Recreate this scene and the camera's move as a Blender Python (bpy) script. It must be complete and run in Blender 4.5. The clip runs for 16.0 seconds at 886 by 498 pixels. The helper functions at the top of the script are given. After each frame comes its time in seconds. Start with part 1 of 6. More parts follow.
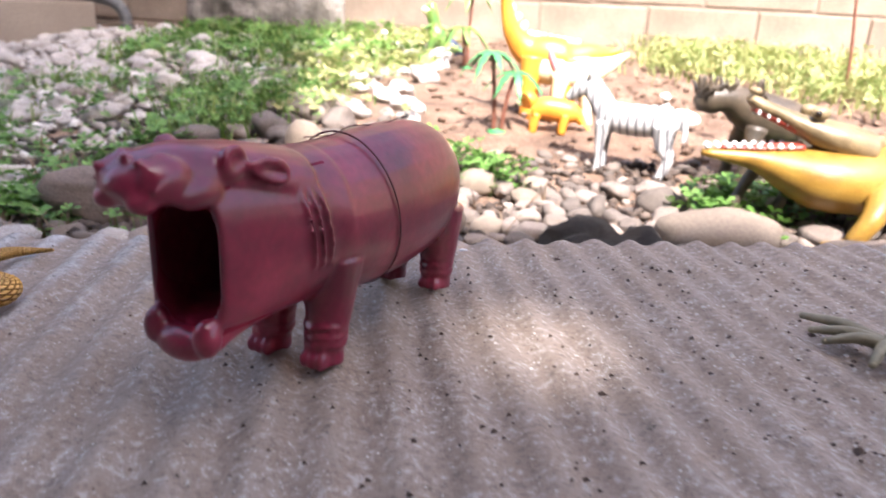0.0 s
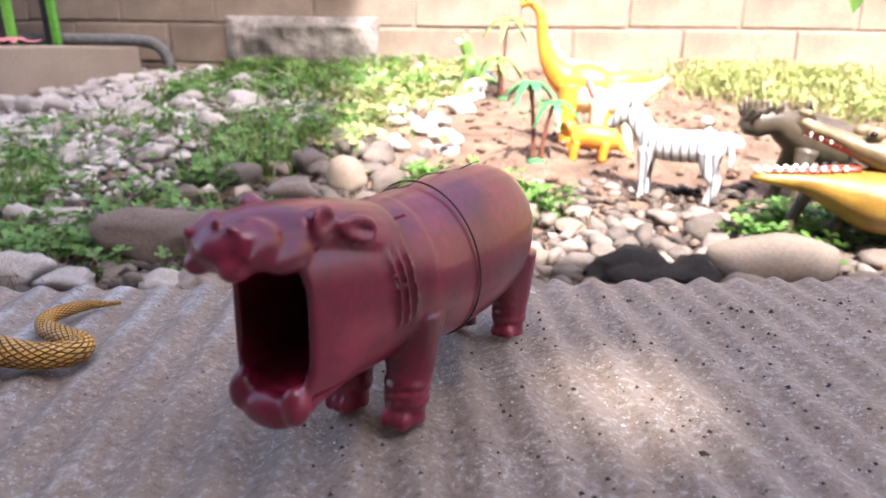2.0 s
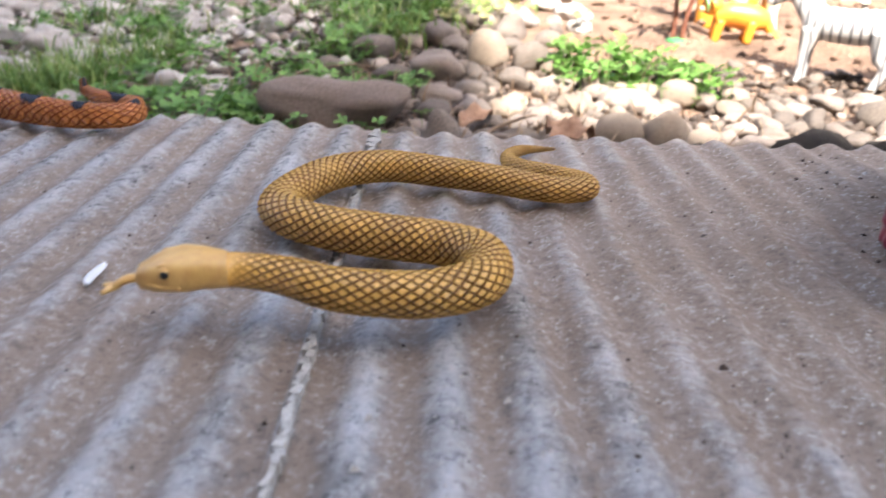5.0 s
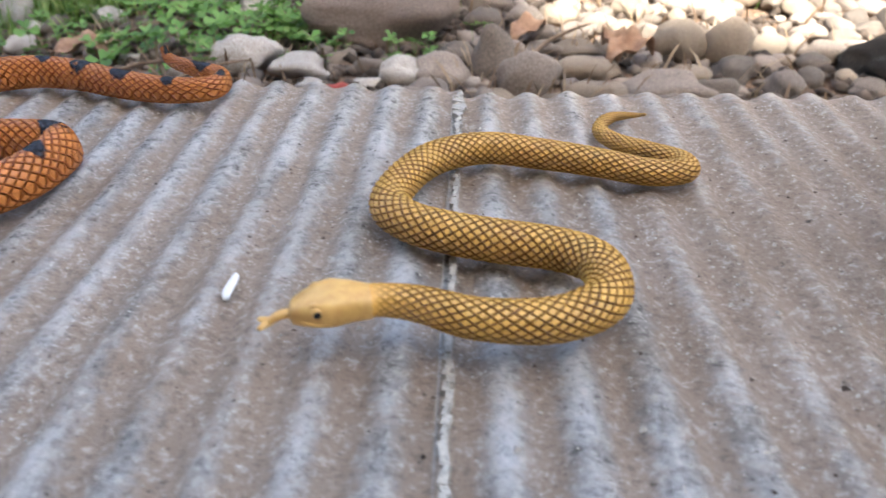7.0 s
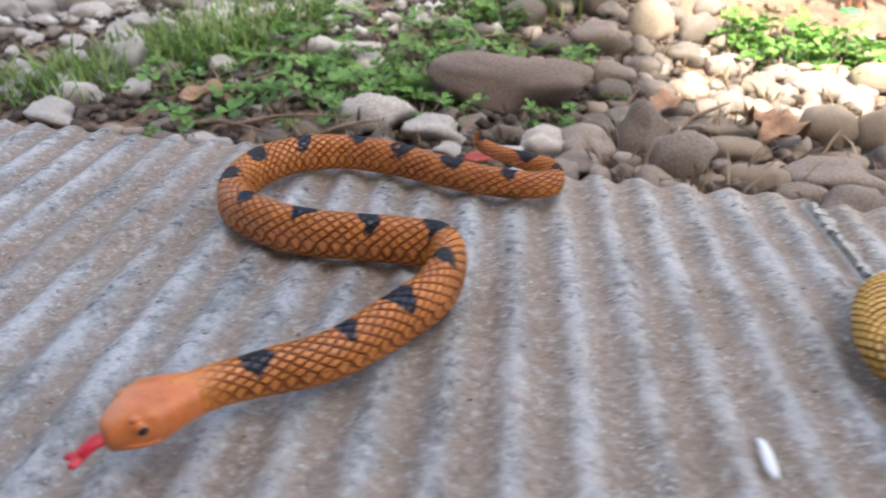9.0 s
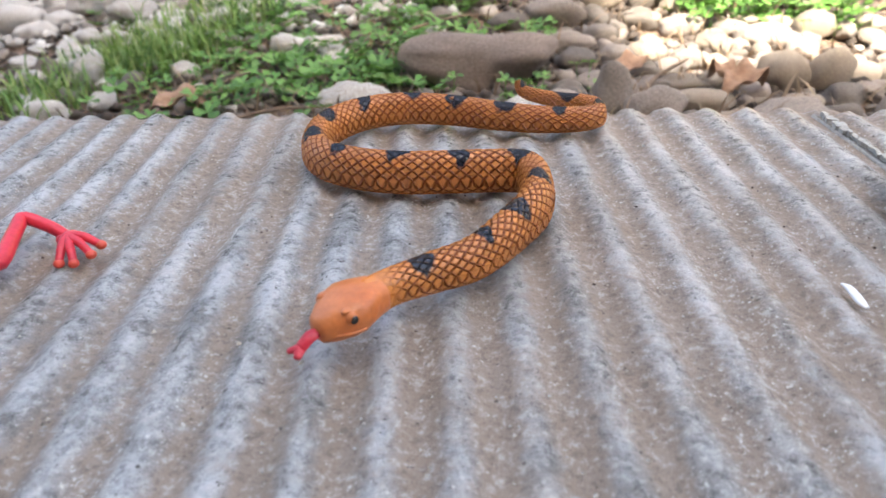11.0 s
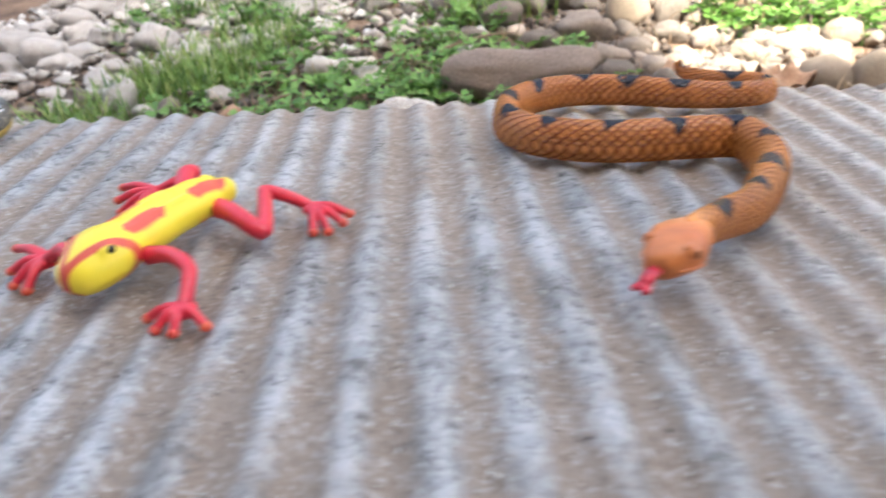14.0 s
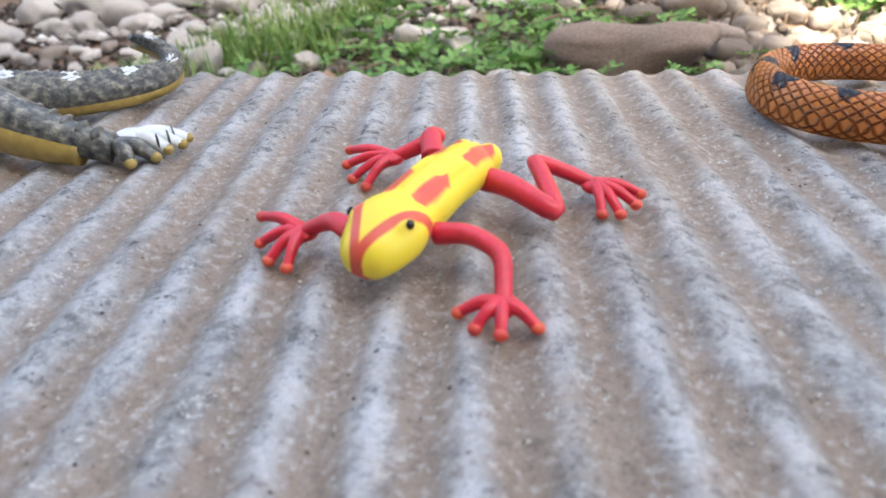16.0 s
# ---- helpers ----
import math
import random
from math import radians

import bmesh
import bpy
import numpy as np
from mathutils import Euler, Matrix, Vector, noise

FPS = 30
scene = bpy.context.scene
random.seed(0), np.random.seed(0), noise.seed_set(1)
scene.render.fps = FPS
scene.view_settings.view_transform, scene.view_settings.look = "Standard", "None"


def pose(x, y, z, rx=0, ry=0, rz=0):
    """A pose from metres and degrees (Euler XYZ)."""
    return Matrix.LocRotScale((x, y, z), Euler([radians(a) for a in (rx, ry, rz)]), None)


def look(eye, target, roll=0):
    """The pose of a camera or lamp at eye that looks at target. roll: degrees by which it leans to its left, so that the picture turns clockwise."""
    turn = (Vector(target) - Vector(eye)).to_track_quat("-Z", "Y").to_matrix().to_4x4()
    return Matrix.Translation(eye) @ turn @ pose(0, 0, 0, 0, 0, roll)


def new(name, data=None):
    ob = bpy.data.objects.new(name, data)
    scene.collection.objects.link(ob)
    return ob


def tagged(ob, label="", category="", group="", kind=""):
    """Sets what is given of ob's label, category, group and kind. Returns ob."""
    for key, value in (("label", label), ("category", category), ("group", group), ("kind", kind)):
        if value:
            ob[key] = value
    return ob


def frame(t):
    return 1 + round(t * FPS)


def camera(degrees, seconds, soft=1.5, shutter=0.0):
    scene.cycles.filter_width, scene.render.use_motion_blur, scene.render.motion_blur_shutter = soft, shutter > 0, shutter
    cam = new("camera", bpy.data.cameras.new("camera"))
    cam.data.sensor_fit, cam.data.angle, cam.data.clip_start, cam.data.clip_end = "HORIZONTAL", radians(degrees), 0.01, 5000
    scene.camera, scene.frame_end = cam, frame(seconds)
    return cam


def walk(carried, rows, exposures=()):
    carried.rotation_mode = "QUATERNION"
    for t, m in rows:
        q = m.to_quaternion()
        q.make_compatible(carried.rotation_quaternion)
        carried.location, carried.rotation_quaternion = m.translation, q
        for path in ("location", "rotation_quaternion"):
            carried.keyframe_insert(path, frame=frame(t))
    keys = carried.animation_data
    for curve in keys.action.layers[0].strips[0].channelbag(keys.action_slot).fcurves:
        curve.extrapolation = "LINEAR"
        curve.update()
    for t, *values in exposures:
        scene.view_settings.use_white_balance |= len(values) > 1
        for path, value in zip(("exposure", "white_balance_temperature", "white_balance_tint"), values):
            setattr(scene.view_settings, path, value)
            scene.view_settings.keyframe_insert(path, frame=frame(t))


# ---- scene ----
cam = camera(65.3, 16.0, shutter=0.5)
METRES, EYE, TILT, LEAN, TURN = 0.8, 0.119, -17.0, -3.5, 0.0
PATH = [
    (0, (0.024, 0.117, 0.111), (-0.095, 2.009, -0.527), 3.1),
    (0.5, (0.016, 0.134, 0.112), (-0.144, 2.038, -0.48), 2.2),
    (1, (0.016, 0.139, 0.12), (-0.178, 2.053, -0.428), 1.4),
    (1.5, (0.011, 0.129, 0.12), (-0.218, 2.04, -0.423), 0.7),
    (2, (0.008, 0.126, 0.115), (-0.217, 2.032, -0.449), 0.9),
    (2.5, (0.01, 0.131, 0.108), (-0.204, 2.042, -0.443), 1.0),
    (3, (0.002, 0.129, 0.103), (-0.193, 2.044, -0.44), 0.9),
    (3.5, (-0.038, 0.113, 0.104), (-0.219, 2.017, -0.481), 1.2),
    (4, (-0.079, 0.106, 0.103), (-0.305, 1.985, -0.544), 0.9),
    (4.5, (-0.127, 0.086, 0.096), (-0.405, 1.931, -0.625), 1.1),
    (5, (-0.158, 0.086, 0.098), (-0.493, 1.856, -0.771), 1.8),
    (5.2, (-0.16, 0.091, 0.095), (-0.514, 1.84, -0.808), 2.2),
    (7.3, (-0.199, 0.092, 0.135), (-0.604, 1.684, -1.007), -1.1),
    (7.5, (-0.215, 0.089, 0.137), (-0.626, 1.695, -0.981), -0.9),
    (8, (-0.234, 0.071, 0.148), (-0.685, 1.728, -0.877), 0.2),
    (8.5, (-0.28, 0.071, 0.152), (-0.735, 1.721, -0.883), 2.9),
    (9, (-0.335, 0.095, 0.135), (-0.807, 1.754, -0.878), 1.8),
    (9.5, (-0.366, 0.091, 0.125), (-0.775, 1.754, -0.908), 0.2),
    (9.7, (-0.37, 0.083, 0.129), (-0.762, 1.742, -0.918), -0.4),
    (11.8, (-0.381, 0.042, 0.121), (-0.707, 1.732, -0.897), -3.0),
    (12, (-0.383, 0.044, 0.119), (-0.694, 1.737, -0.901), -2.9),
    (12.5, (-0.384, 0.047, 0.119), (-0.667, 1.743, -0.902), -2.5),
    (13, (-0.387, 0.041, 0.119), (-0.66, 1.735, -0.907), -2.5),
    (13.5, (-0.414, 0.022, 0.127), (-0.685, 1.735, -0.868), -3.0),
    (14, (-0.467, 0.018, 0.111), (-0.782, 1.747, -0.844), -3.5),
    (14.5, (-0.522, 0.023, 0.104), (-0.896, 1.745, -0.843), -3.1),
    (15, (-0.536, 0.045, 0.107), (-0.935, 1.738, -0.88), -2.8),
    (15.5, (-0.552, 0.042, 0.103), (-0.976, 1.721, -0.898), -2.6),
    (16, (-0.552, 0.039, 0.097), (-0.973, 1.716, -0.907), -2.3),
]
walk(cam, [(t, look(eye, target, roll)) for t, eye, target, roll in PATH],
     exposures=[(0, 2.33, 6400, 15), (4, 2.45, 6450, 12), (5.2, 2.55, 6750, 8), (7.5, 2.74, 6850, 3), (9, 2.66, 6900, 4), (12, 2.96, 7000, 3), (16, 2.97, 7000, 3)])

cam.data.dof.use_dof = True
cam.data.dof.focus_distance = 0.285
cam.data.dof.aperture_fstop = 18.0

# ---- world, sun ----
SUN_AZ = math.atan2(0.217, -0.976)          # where the sun stands: behind the camera, a little to its right
SUN_EL = radians(52)
world = bpy.data.worlds.new("world")
scene.world = world
world.use_nodes = True
wn = world.node_tree.nodes
sky = wn.new("ShaderNodeTexSky")
sky.sky_type, sky.sun_disc = "NISHITA", False
sky.dust_density, sky.air_density = 5.0, 0.8
sky.sun_elevation, sky.sun_rotation = SUN_EL, SUN_AZ
world.node_tree.links.new(sky.outputs[0], wn["Background"].inputs[0])
wn["Background"].inputs[1].default_value = 0.15
sun = new("sun", bpy.data.lights.new("sun", "SUN"))
sun.data.energy, sun.data.angle, sun.data.color = 3.4, radians(1.0), (1.0, 0.95, 0.90)
sun_from = Vector((0.217 * math.cos(SUN_EL), -0.976 * math.cos(SUN_EL), math.sin(SUN_EL)))
sun.matrix_world = look(sun_from * 20, (0, 0, 0))


# ---- materials ----
def links_of(m):
    nt = m.node_tree
    return nt.nodes, nt.links, nt.nodes["Principled BSDF"]


def surface(name, tones, scale=20.0, rough=0.7, bump=0.2, fine=200.0, metal=0.0, vary=0.0, spec=0.5, dist=0.002, coat=0.0, trans=0.0, islands=False):
    """A mottled procedural surface: coarse noise between the tones, fine grain, bump, and a shade of its own for each object."""
    m = bpy.data.materials.new(name)
    m.use_nodes = True
    n, l, b = links_of(m)
    co = n.new("ShaderNodeTexCoord")
    big = n.new("ShaderNodeTexNoise")
    big.inputs["Scale"].default_value, big.inputs["Detail"].default_value = scale, 6
    small = n.new("ShaderNodeTexNoise")
    small.inputs["Scale"].default_value, small.inputs["Detail"].default_value = fine, 4
    for t in (big, small):
        l.new(co.outputs["Object"], t.inputs["Vector"])
    ramp = n.new("ShaderNodeValToRGB")
    while len(ramp.color_ramp.elements) < len(tones):
        ramp.color_ramp.elements.new(0.5)
    for i, (e, c) in enumerate(zip(ramp.color_ramp.elements, tones)):
        e.position = 0.3 + 0.4 * i / max(1, len(tones) - 1)
        e.color = (*c, 1)
    l.new(big.outputs["Fac"], ramp.inputs[0])
    grain = n.new("ShaderNodeMix")
    grain.data_type, grain.blend_type = "RGBA", "OVERLAY"
    grain.inputs["Factor"].default_value = 0.35
    l.new(ramp.outputs[0], grain.inputs["A"])
    l.new(small.outputs["Fac"], grain.inputs["B"])
    out = grain.outputs["Result"]
    if vary:
        info = n.new("ShaderNodeObjectInfo")
        hsv = n.new("ShaderNodeHueSaturation")
        mr = n.new("ShaderNodeMapRange")
        mr.inputs["To Min"].default_value, mr.inputs["To Max"].default_value = 1 - vary, 1 + vary
        l.new(n.new("ShaderNodeNewGeometry").outputs["Random Per Island"] if islands else info.outputs["Random"], mr.inputs["Value"])
        l.new(mr.outputs[0], hsv.inputs["Value"])
        l.new(out, hsv.inputs["Color"])
        out = hsv.outputs[0]
    l.new(out, b.inputs["Base Color"])
    b.inputs["Roughness"].default_value, b.inputs["Metallic"].default_value = rough, metal
    b.inputs["Specular IOR Level"].default_value = spec
    b.inputs["Coat Weight"].default_value = coat
    b.inputs["Transmission Weight"].default_value = trans
    if bump:
        add = n.new("ShaderNodeMath")
        l.new(big.outputs["Fac"], add.inputs[0])
        l.new(small.outputs["Fac"], add.inputs[1])
        bp = n.new("ShaderNodeBump")
        bp.inputs["Strength"].default_value, bp.inputs["Distance"].default_value = bump, dist
        l.new(add.outputs[0], bp.inputs["Height"])
        l.new(bp.outputs[0], b.inputs["Normal"])
    return m


def leafy(name, tones):
    m = bpy.data.materials.new(name)
    m.use_nodes = True
    n, l, b = links_of(m)
    geo = n.new("ShaderNodeNewGeometry")
    ramp = n.new("ShaderNodeValToRGB")
    while len(ramp.color_ramp.elements) < len(tones):
        ramp.color_ramp.elements.new(0.5)
    for i, (e, c) in enumerate(zip(ramp.color_ramp.elements, tones)):
        e.position, e.color = i / (len(tones) - 1), (*c, 1)
    l.new(geo.outputs["Random Per Island"], ramp.inputs[0])
    l.new(ramp.outputs[0], b.inputs["Base Color"])
    b.inputs["Roughness"].default_value = 0.5
    tr = n.new("ShaderNodeBsdfTranslucent")
    l.new(ramp.outputs[0], tr.inputs["Color"])
    mix = n.new("ShaderNodeMixShader")
    mix.inputs[0].default_value = 0.3
    l.new(b.outputs[0], mix.inputs[1])
    l.new(tr.outputs[0], mix.inputs[2])
    l.new(mix.outputs[0], n["Material Output"].inputs[0])
    return m


def sheet_metal(name):
    """Weathered corrugated roofing: grey zinc, brown dust lying in the furrows, sparkling grit."""
    m = bpy.data.materials.new(name)
    m.use_nodes = True
    n, l, b = links_of(m)
    uv = n.new("ShaderNodeUVMap")
    co = n.new("ShaderNodeTexCoord")
    sep = n.new("ShaderNodeSeparateXYZ")
    l.new(uv.outputs[0], sep.inputs[0])

    def tex(scale, detail, src=co.outputs["Object"], rough=0.6):
        t = n.new("ShaderNodeTexNoise")
        t.inputs["Scale"].default_value, t.inputs["Detail"].default_value, t.inputs["Roughness"].default_value = scale, detail, rough
        l.new(src, t.inputs["Vector"])
        return t.outputs["Fac"]

    def calc(op, a, c, clamp=False):
        x = n.new("ShaderNodeMath")
        x.operation, x.use_clamp = op, clamp
        for i, v in enumerate((a, c)):
            if isinstance(v, (int, float)):
                x.inputs[i].default_value = v
            else:
                l.new(v, x.inputs[i])
        return x.outputs[0]

    def blend(fac, a, c):
        x = n.new("ShaderNodeMix")
        x.data_type = "RGBA"
        l.new(fac, x.inputs["Factor"])
        for k, v in (("A", a), ("B", c)):
            if isinstance(v, tuple):
                x.inputs[k].default_value = (*v, 1)
            else:
                l.new(v, x.inputs[k])
        return x.outputs["Result"]

    def step(v, lo, hi):
        x = n.new("ShaderNodeMapRange")
        x.interpolation_type = "SMOOTHSTEP"
        x.inputs["From Min"].default_value, x.inputs["From Max"].default_value = lo, hi
        l.new(v, x.inputs["Value"])
        return x.outputs[0]

    turned = n.new("ShaderNodeMapping")
    turned.inputs["Rotation"].default_value = (0, 0, 0.2)
    turned.inputs["Scale"].default_value = (1, 0.22, 1)
    l.new(co.outputs["Object"], turned.inputs["Vector"])
    streak, spots = tex(75, 6, turned.outputs[0], 0.65), tex(26, 3)
    patches, cloud, mid, grit, dots = tex(8, 6, rough=0.7), tex(34, 7, rough=0.7), tex(190, 7, rough=0.78), tex(700, 3, rough=0.8), tex(420, 2)
    base = blend(step(cloud, 0.38, 0.64), (0.17, 0.168, 0.166), (0.37, 0.375, 0.385))
    base = blend(calc("MULTIPLY", step(mid, 0.5, 0.66), 0.7), base, (0.50, 0.51, 0.53))
    base = blend(calc("MULTIPLY", step(calc("SUBTRACT", 1.0, mid), 0.53, 0.64), 0.55), base, (0.11, 0.10, 0.095))
    # highlight along the crests, painted into the base colour in broken patches
    ridge_highlight = step(calc("ADD", sep.outputs["Y"], calc("MULTIPLY", calc("SUBTRACT", cloud, 0.5), 2.6)), 0.5, 1.2)
    broad = tex(14, 3)
    base = blend(calc("MULTIPLY", calc("MULTIPLY", ridge_highlight, step(broad, 0.34, 0.62)), 0.7), base, (0.55, 0.555, 0.565))
    base = blend(calc("MULTIPLY", step(streak, 0.52, 0.68), 0.55), base, (0.47, 0.485, 0.51))
    base = blend(calc("MULTIPLY", step(calc("SUBTRACT", 1.0, streak), 0.54, 0.70), 0.4), base, (0.13, 0.12, 0.112))
    # dust: more in the furrows, in broad patches
    low = calc("ADD", calc("MULTIPLY", calc("SUBTRACT", 1.0, sep.outputs["Y"]), 0.40), calc("MULTIPLY", patches, 1.35))
    far = n.new("ShaderNodeVectorMath")
    far.operation = "DISTANCE"
    l.new(co.outputs["Object"], far.inputs[0])
    far.inputs[1].default_value = (0.09, 0.31, 0.0)
    stain = calc("MULTIPLY", calc("SUBTRACT", 1.0, step(far.outputs["Value"], 0.08, 0.30)), 0.66)
    low = calc("ADD", low, stain)
    dust = step(calc("ADD", low, calc("ADD", calc("MULTIPLY", mid, 0.75), calc("MULTIPLY", cloud, 0.25))), 1.12, 1.54)
    base = blend(calc("MULTIPLY", dust, 0.85), base, (0.27, 0.195, 0.14))
    # fine sandy grain over everything, pale and dark
    grain = tex(330, 5, rough=0.75)
    base = blend(calc("MULTIPLY", step(grain, 0.53, 0.63), 0.42), base, (0.60, 0.58, 0.56))
    base = blend(calc("MULTIPLY", step(calc("SUBTRACT", 1.0, grain), 0.53, 0.63), 0.5), base, (0.085, 0.072, 0.062))
    base = blend(calc("MULTIPLY", calc("MULTIPLY", step(grit, 0.58, 0.68), step(spots, 0.48, 0.62)), 0.85), base, (0.70, 0.69, 0.67))
    base = blend(calc("MULTIPLY", step(calc("SUBTRACT", 1.0, grit), 0.60, 0.70), 0.4), base, (0.07, 0.06, 0.052))
    base = blend(step(dots, 0.70, 0.74), base, (0.05, 0.04, 0.032))
    l.new(base, b.inputs["Base Color"])
    l.new(calc("ADD", calc("MULTIPLY", dust, 0.28), calc("MULTIPLY", mid, 0.6)), b.inputs["Roughness"])
    bp = n.new("ShaderNodeBump")
    bp.inputs["Strength"].default_value, bp.inputs["Distance"].default_value = 0.9, 0.0013
    l.new(calc("ADD", calc("MULTIPLY", grit, 0.35), calc("ADD", mid, calc("MULTIPLY", cloud, 0.8))), bp.inputs["Height"])
    l.new(bp.outputs[0], b.inputs["Normal"])
    return m


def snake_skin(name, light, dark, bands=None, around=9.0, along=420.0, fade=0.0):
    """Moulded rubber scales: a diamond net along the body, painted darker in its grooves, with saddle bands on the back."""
    m = bpy.data.materials.new(name)
    m.use_nodes = True
    n, l, b = links_of(m)
    uv = n.new("ShaderNodeUVMap")
    sep = n.new("ShaderNodeSeparateXYZ")
    l.new(uv.outputs[0], sep.inputs[0])
    co = n.new("ShaderNodeTexCoord")

    def calc(op, a, c=0.0, clamp=False):
        x = n.new("ShaderNodeMath")
        x.operation, x.use_clamp = op, clamp
        for i, v in enumerate((a, c)):
            if isinstance(v, (int, float)):
                x.inputs[i].default_value = v
            else:
                l.new(v, x.inputs[i])
        return x.outputs[0]

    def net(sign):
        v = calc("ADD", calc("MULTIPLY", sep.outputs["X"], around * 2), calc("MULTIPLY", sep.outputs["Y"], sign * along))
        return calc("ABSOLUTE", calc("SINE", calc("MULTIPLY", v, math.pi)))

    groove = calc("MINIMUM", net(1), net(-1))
    ns = n.new("ShaderNodeTexNoise")
    ns.inputs["Scale"].default_value, ns.inputs["Detail"].default_value = 90, 5
    l.new(co.outputs["Object"], ns.inputs["Vector"])
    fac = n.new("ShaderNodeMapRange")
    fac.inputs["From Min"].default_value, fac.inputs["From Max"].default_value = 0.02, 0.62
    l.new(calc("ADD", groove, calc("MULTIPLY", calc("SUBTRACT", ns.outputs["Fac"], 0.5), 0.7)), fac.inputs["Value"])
    # the head end is smooth and paler
    headless = n.new("ShaderNodeMapRange")
    headless.inputs["From Min"].default_value, headless.inputs["From Max"].default_value = 0.004, 0.016
    l.new(sep.outputs["Y"], headless.inputs["Value"])
    keep = calc("MAXIMUM", fac.outputs[0], calc("SUBTRACT", 1.0, headless.outputs[0]), True)
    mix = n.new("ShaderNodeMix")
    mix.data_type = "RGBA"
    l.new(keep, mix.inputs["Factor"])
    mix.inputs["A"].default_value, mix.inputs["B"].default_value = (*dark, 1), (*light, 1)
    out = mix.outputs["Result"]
    if bands:
        wob = n.new("ShaderNodeTexNoise")
        wob.inputs["Scale"].default_value = 90
        l.new(co.outputs["Object"], wob.inputs["Vector"])
        s = calc("SINE", calc("ADD", calc("MULTIPLY", sep.outputs["Y"], 2 * math.pi / 0.0245), calc("MULTIPLY", wob.outputs["Fac"], 4.0)))
        top = calc("SUBTRACT", 1.0, calc("MULTIPLY", calc("ABSOLUTE", calc("SUBTRACT", sep.outputs["X"], 0.25)), 3.7))
        f = n.new("ShaderNodeMapRange")
        f.inputs["From Min"].default_value, f.inputs["From Max"].default_value = 0.83, 0.94
        l.new(calc("ADD", calc("ADD", calc("MULTIPLY", s, 0.62), calc("MULTIPLY", top, 0.62)), calc("MULTIPLY", calc("SUBTRACT", ns.outputs["Fac"], 0.5), 0.9)), f.inputs["Value"])
        mb = n.new("ShaderNodeMix")
        mb.data_type = "RGBA"
        l.new(calc("MULTIPLY", f.outputs[0], headless.outputs[0]), mb.inputs["Factor"])
        l.new(out, mb.inputs["A"])
        mb.inputs["B"].default_value = (*bands, 1)
        out = mb.outputs["Result"]
    l.new(out, b.inputs["Base Color"])
    b.inputs["Roughness"].default_value = 0.27
    bp = n.new("ShaderNodeBump")
    bp.inputs["Strength"].default_value, bp.inputs["Distance"].default_value = 1.0, 0.0016
    l.new(calc("ADD", keep, calc("MULTIPLY", ns.outputs["Fac"], 0.3)), bp.inputs["Height"])
    l.new(bp.outputs[0], b.inputs["Normal"])
    return m


M_SHEET = sheet_metal("weathered_zinc")
M_CRUST = surface("chipped_cement", [(0.34, 0.32, 0.29), (0.50, 0.48, 0.44)], 300, 0.9, 0.8, 900, dist=0.001)
M_SOIL = surface("soil", [(0.11, 0.068, 0.045), (0.20, 0.125, 0.085), (0.27, 0.18, 0.125)], 9, 0.95, 1.0, 90, dist=0.02)
M_BLOCK = surface("concrete_block", [(0.15, 0.112, 0.084), (0.215, 0.165, 0.125), (0.265, 0.21, 0.165)], 5, 0.95, 0.7, 130, vary=0.12, dist=0.004)
M_MORTAR = surface("mortar", [(0.17, 0.13, 0.10), (0.25, 0.195, 0.155)], 12, 0.95, 0.6, 150)
M_ROUGH = surface("rough_cement", [(0.10, 0.085, 0.072), (0.20, 0.175, 0.155), (0.31, 0.28, 0.25)], 7, 0.95, 1.0, 60, dist=0.01)
M_LEDGE = surface("cement_render", [(0.24, 0.185, 0.14), (0.31, 0.245, 0.19)], 4, 0.95, 0.4, 120)
M_PEB = surface("river_stone", [(0.10, 0.080, 0.068), (0.175, 0.140, 0.118), (0.25, 0.205, 0.172)], 14, 0.8, 0.35, 220, vary=0.45, dist=0.002)
M_TAN = surface("tan_stone", [(0.17, 0.13, 0.098), (0.27, 0.215, 0.165)], 16, 0.8, 0.4, 240, vary=0.2, dist=0.002)
M_WHITE = surface("pale_limestone", [(0.23, 0.19, 0.16), (0.41, 0.365, 0.33), (0.73, 0.71, 0.68)], 22, 0.9, 0.5, 240, vary=0.15, dist=0.003)
M_ROCK = surface("brown_rock", [(0.145, 0.105, 0.086), (0.215, 0.163, 0.134), (0.29, 0.225, 0.19)], 25, 0.9, 0.7, 260, dist=0.003)
M_DARK = surface("charred_rock", [(0.012, 0.010, 0.009), (0.06, 0.045, 0.035)], 30, 0.9, 1.0, 200, dist=0.006)
M_CLOVER = leafy("clover_green", [(0.06, 0.14, 0.024), (0.11, 0.235, 0.042), (0.17, 0.31, 0.075)])
M_GRASS = leafy("grass_green", [(0.07, 0.15, 0.025), (0.15, 0.26, 0.05), (0.28, 0.32, 0.10)])
# lighter copy of the greens: washed-out sunlight put into the leaf colour
M_LAWN_LIT = leafy("lawn_sunlit_pale", [(0.16, 0.24, 0.06), (0.30, 0.34, 0.12), (0.42, 0.38, 0.18)])
M_STRAW = leafy("dry_litter", [(0.10, 0.06, 0.035), (0.20, 0.13, 0.08), (0.33, 0.25, 0.16)])
M_HIPPO = surface("maroon_plastic", [(0.085, 0.005, 0.016), (0.17, 0.011, 0.030), (0.27, 0.026, 0.052)], 30, 0.30, 0.14, 300, dist=0.0006, spec=0.5, coat=0.22)


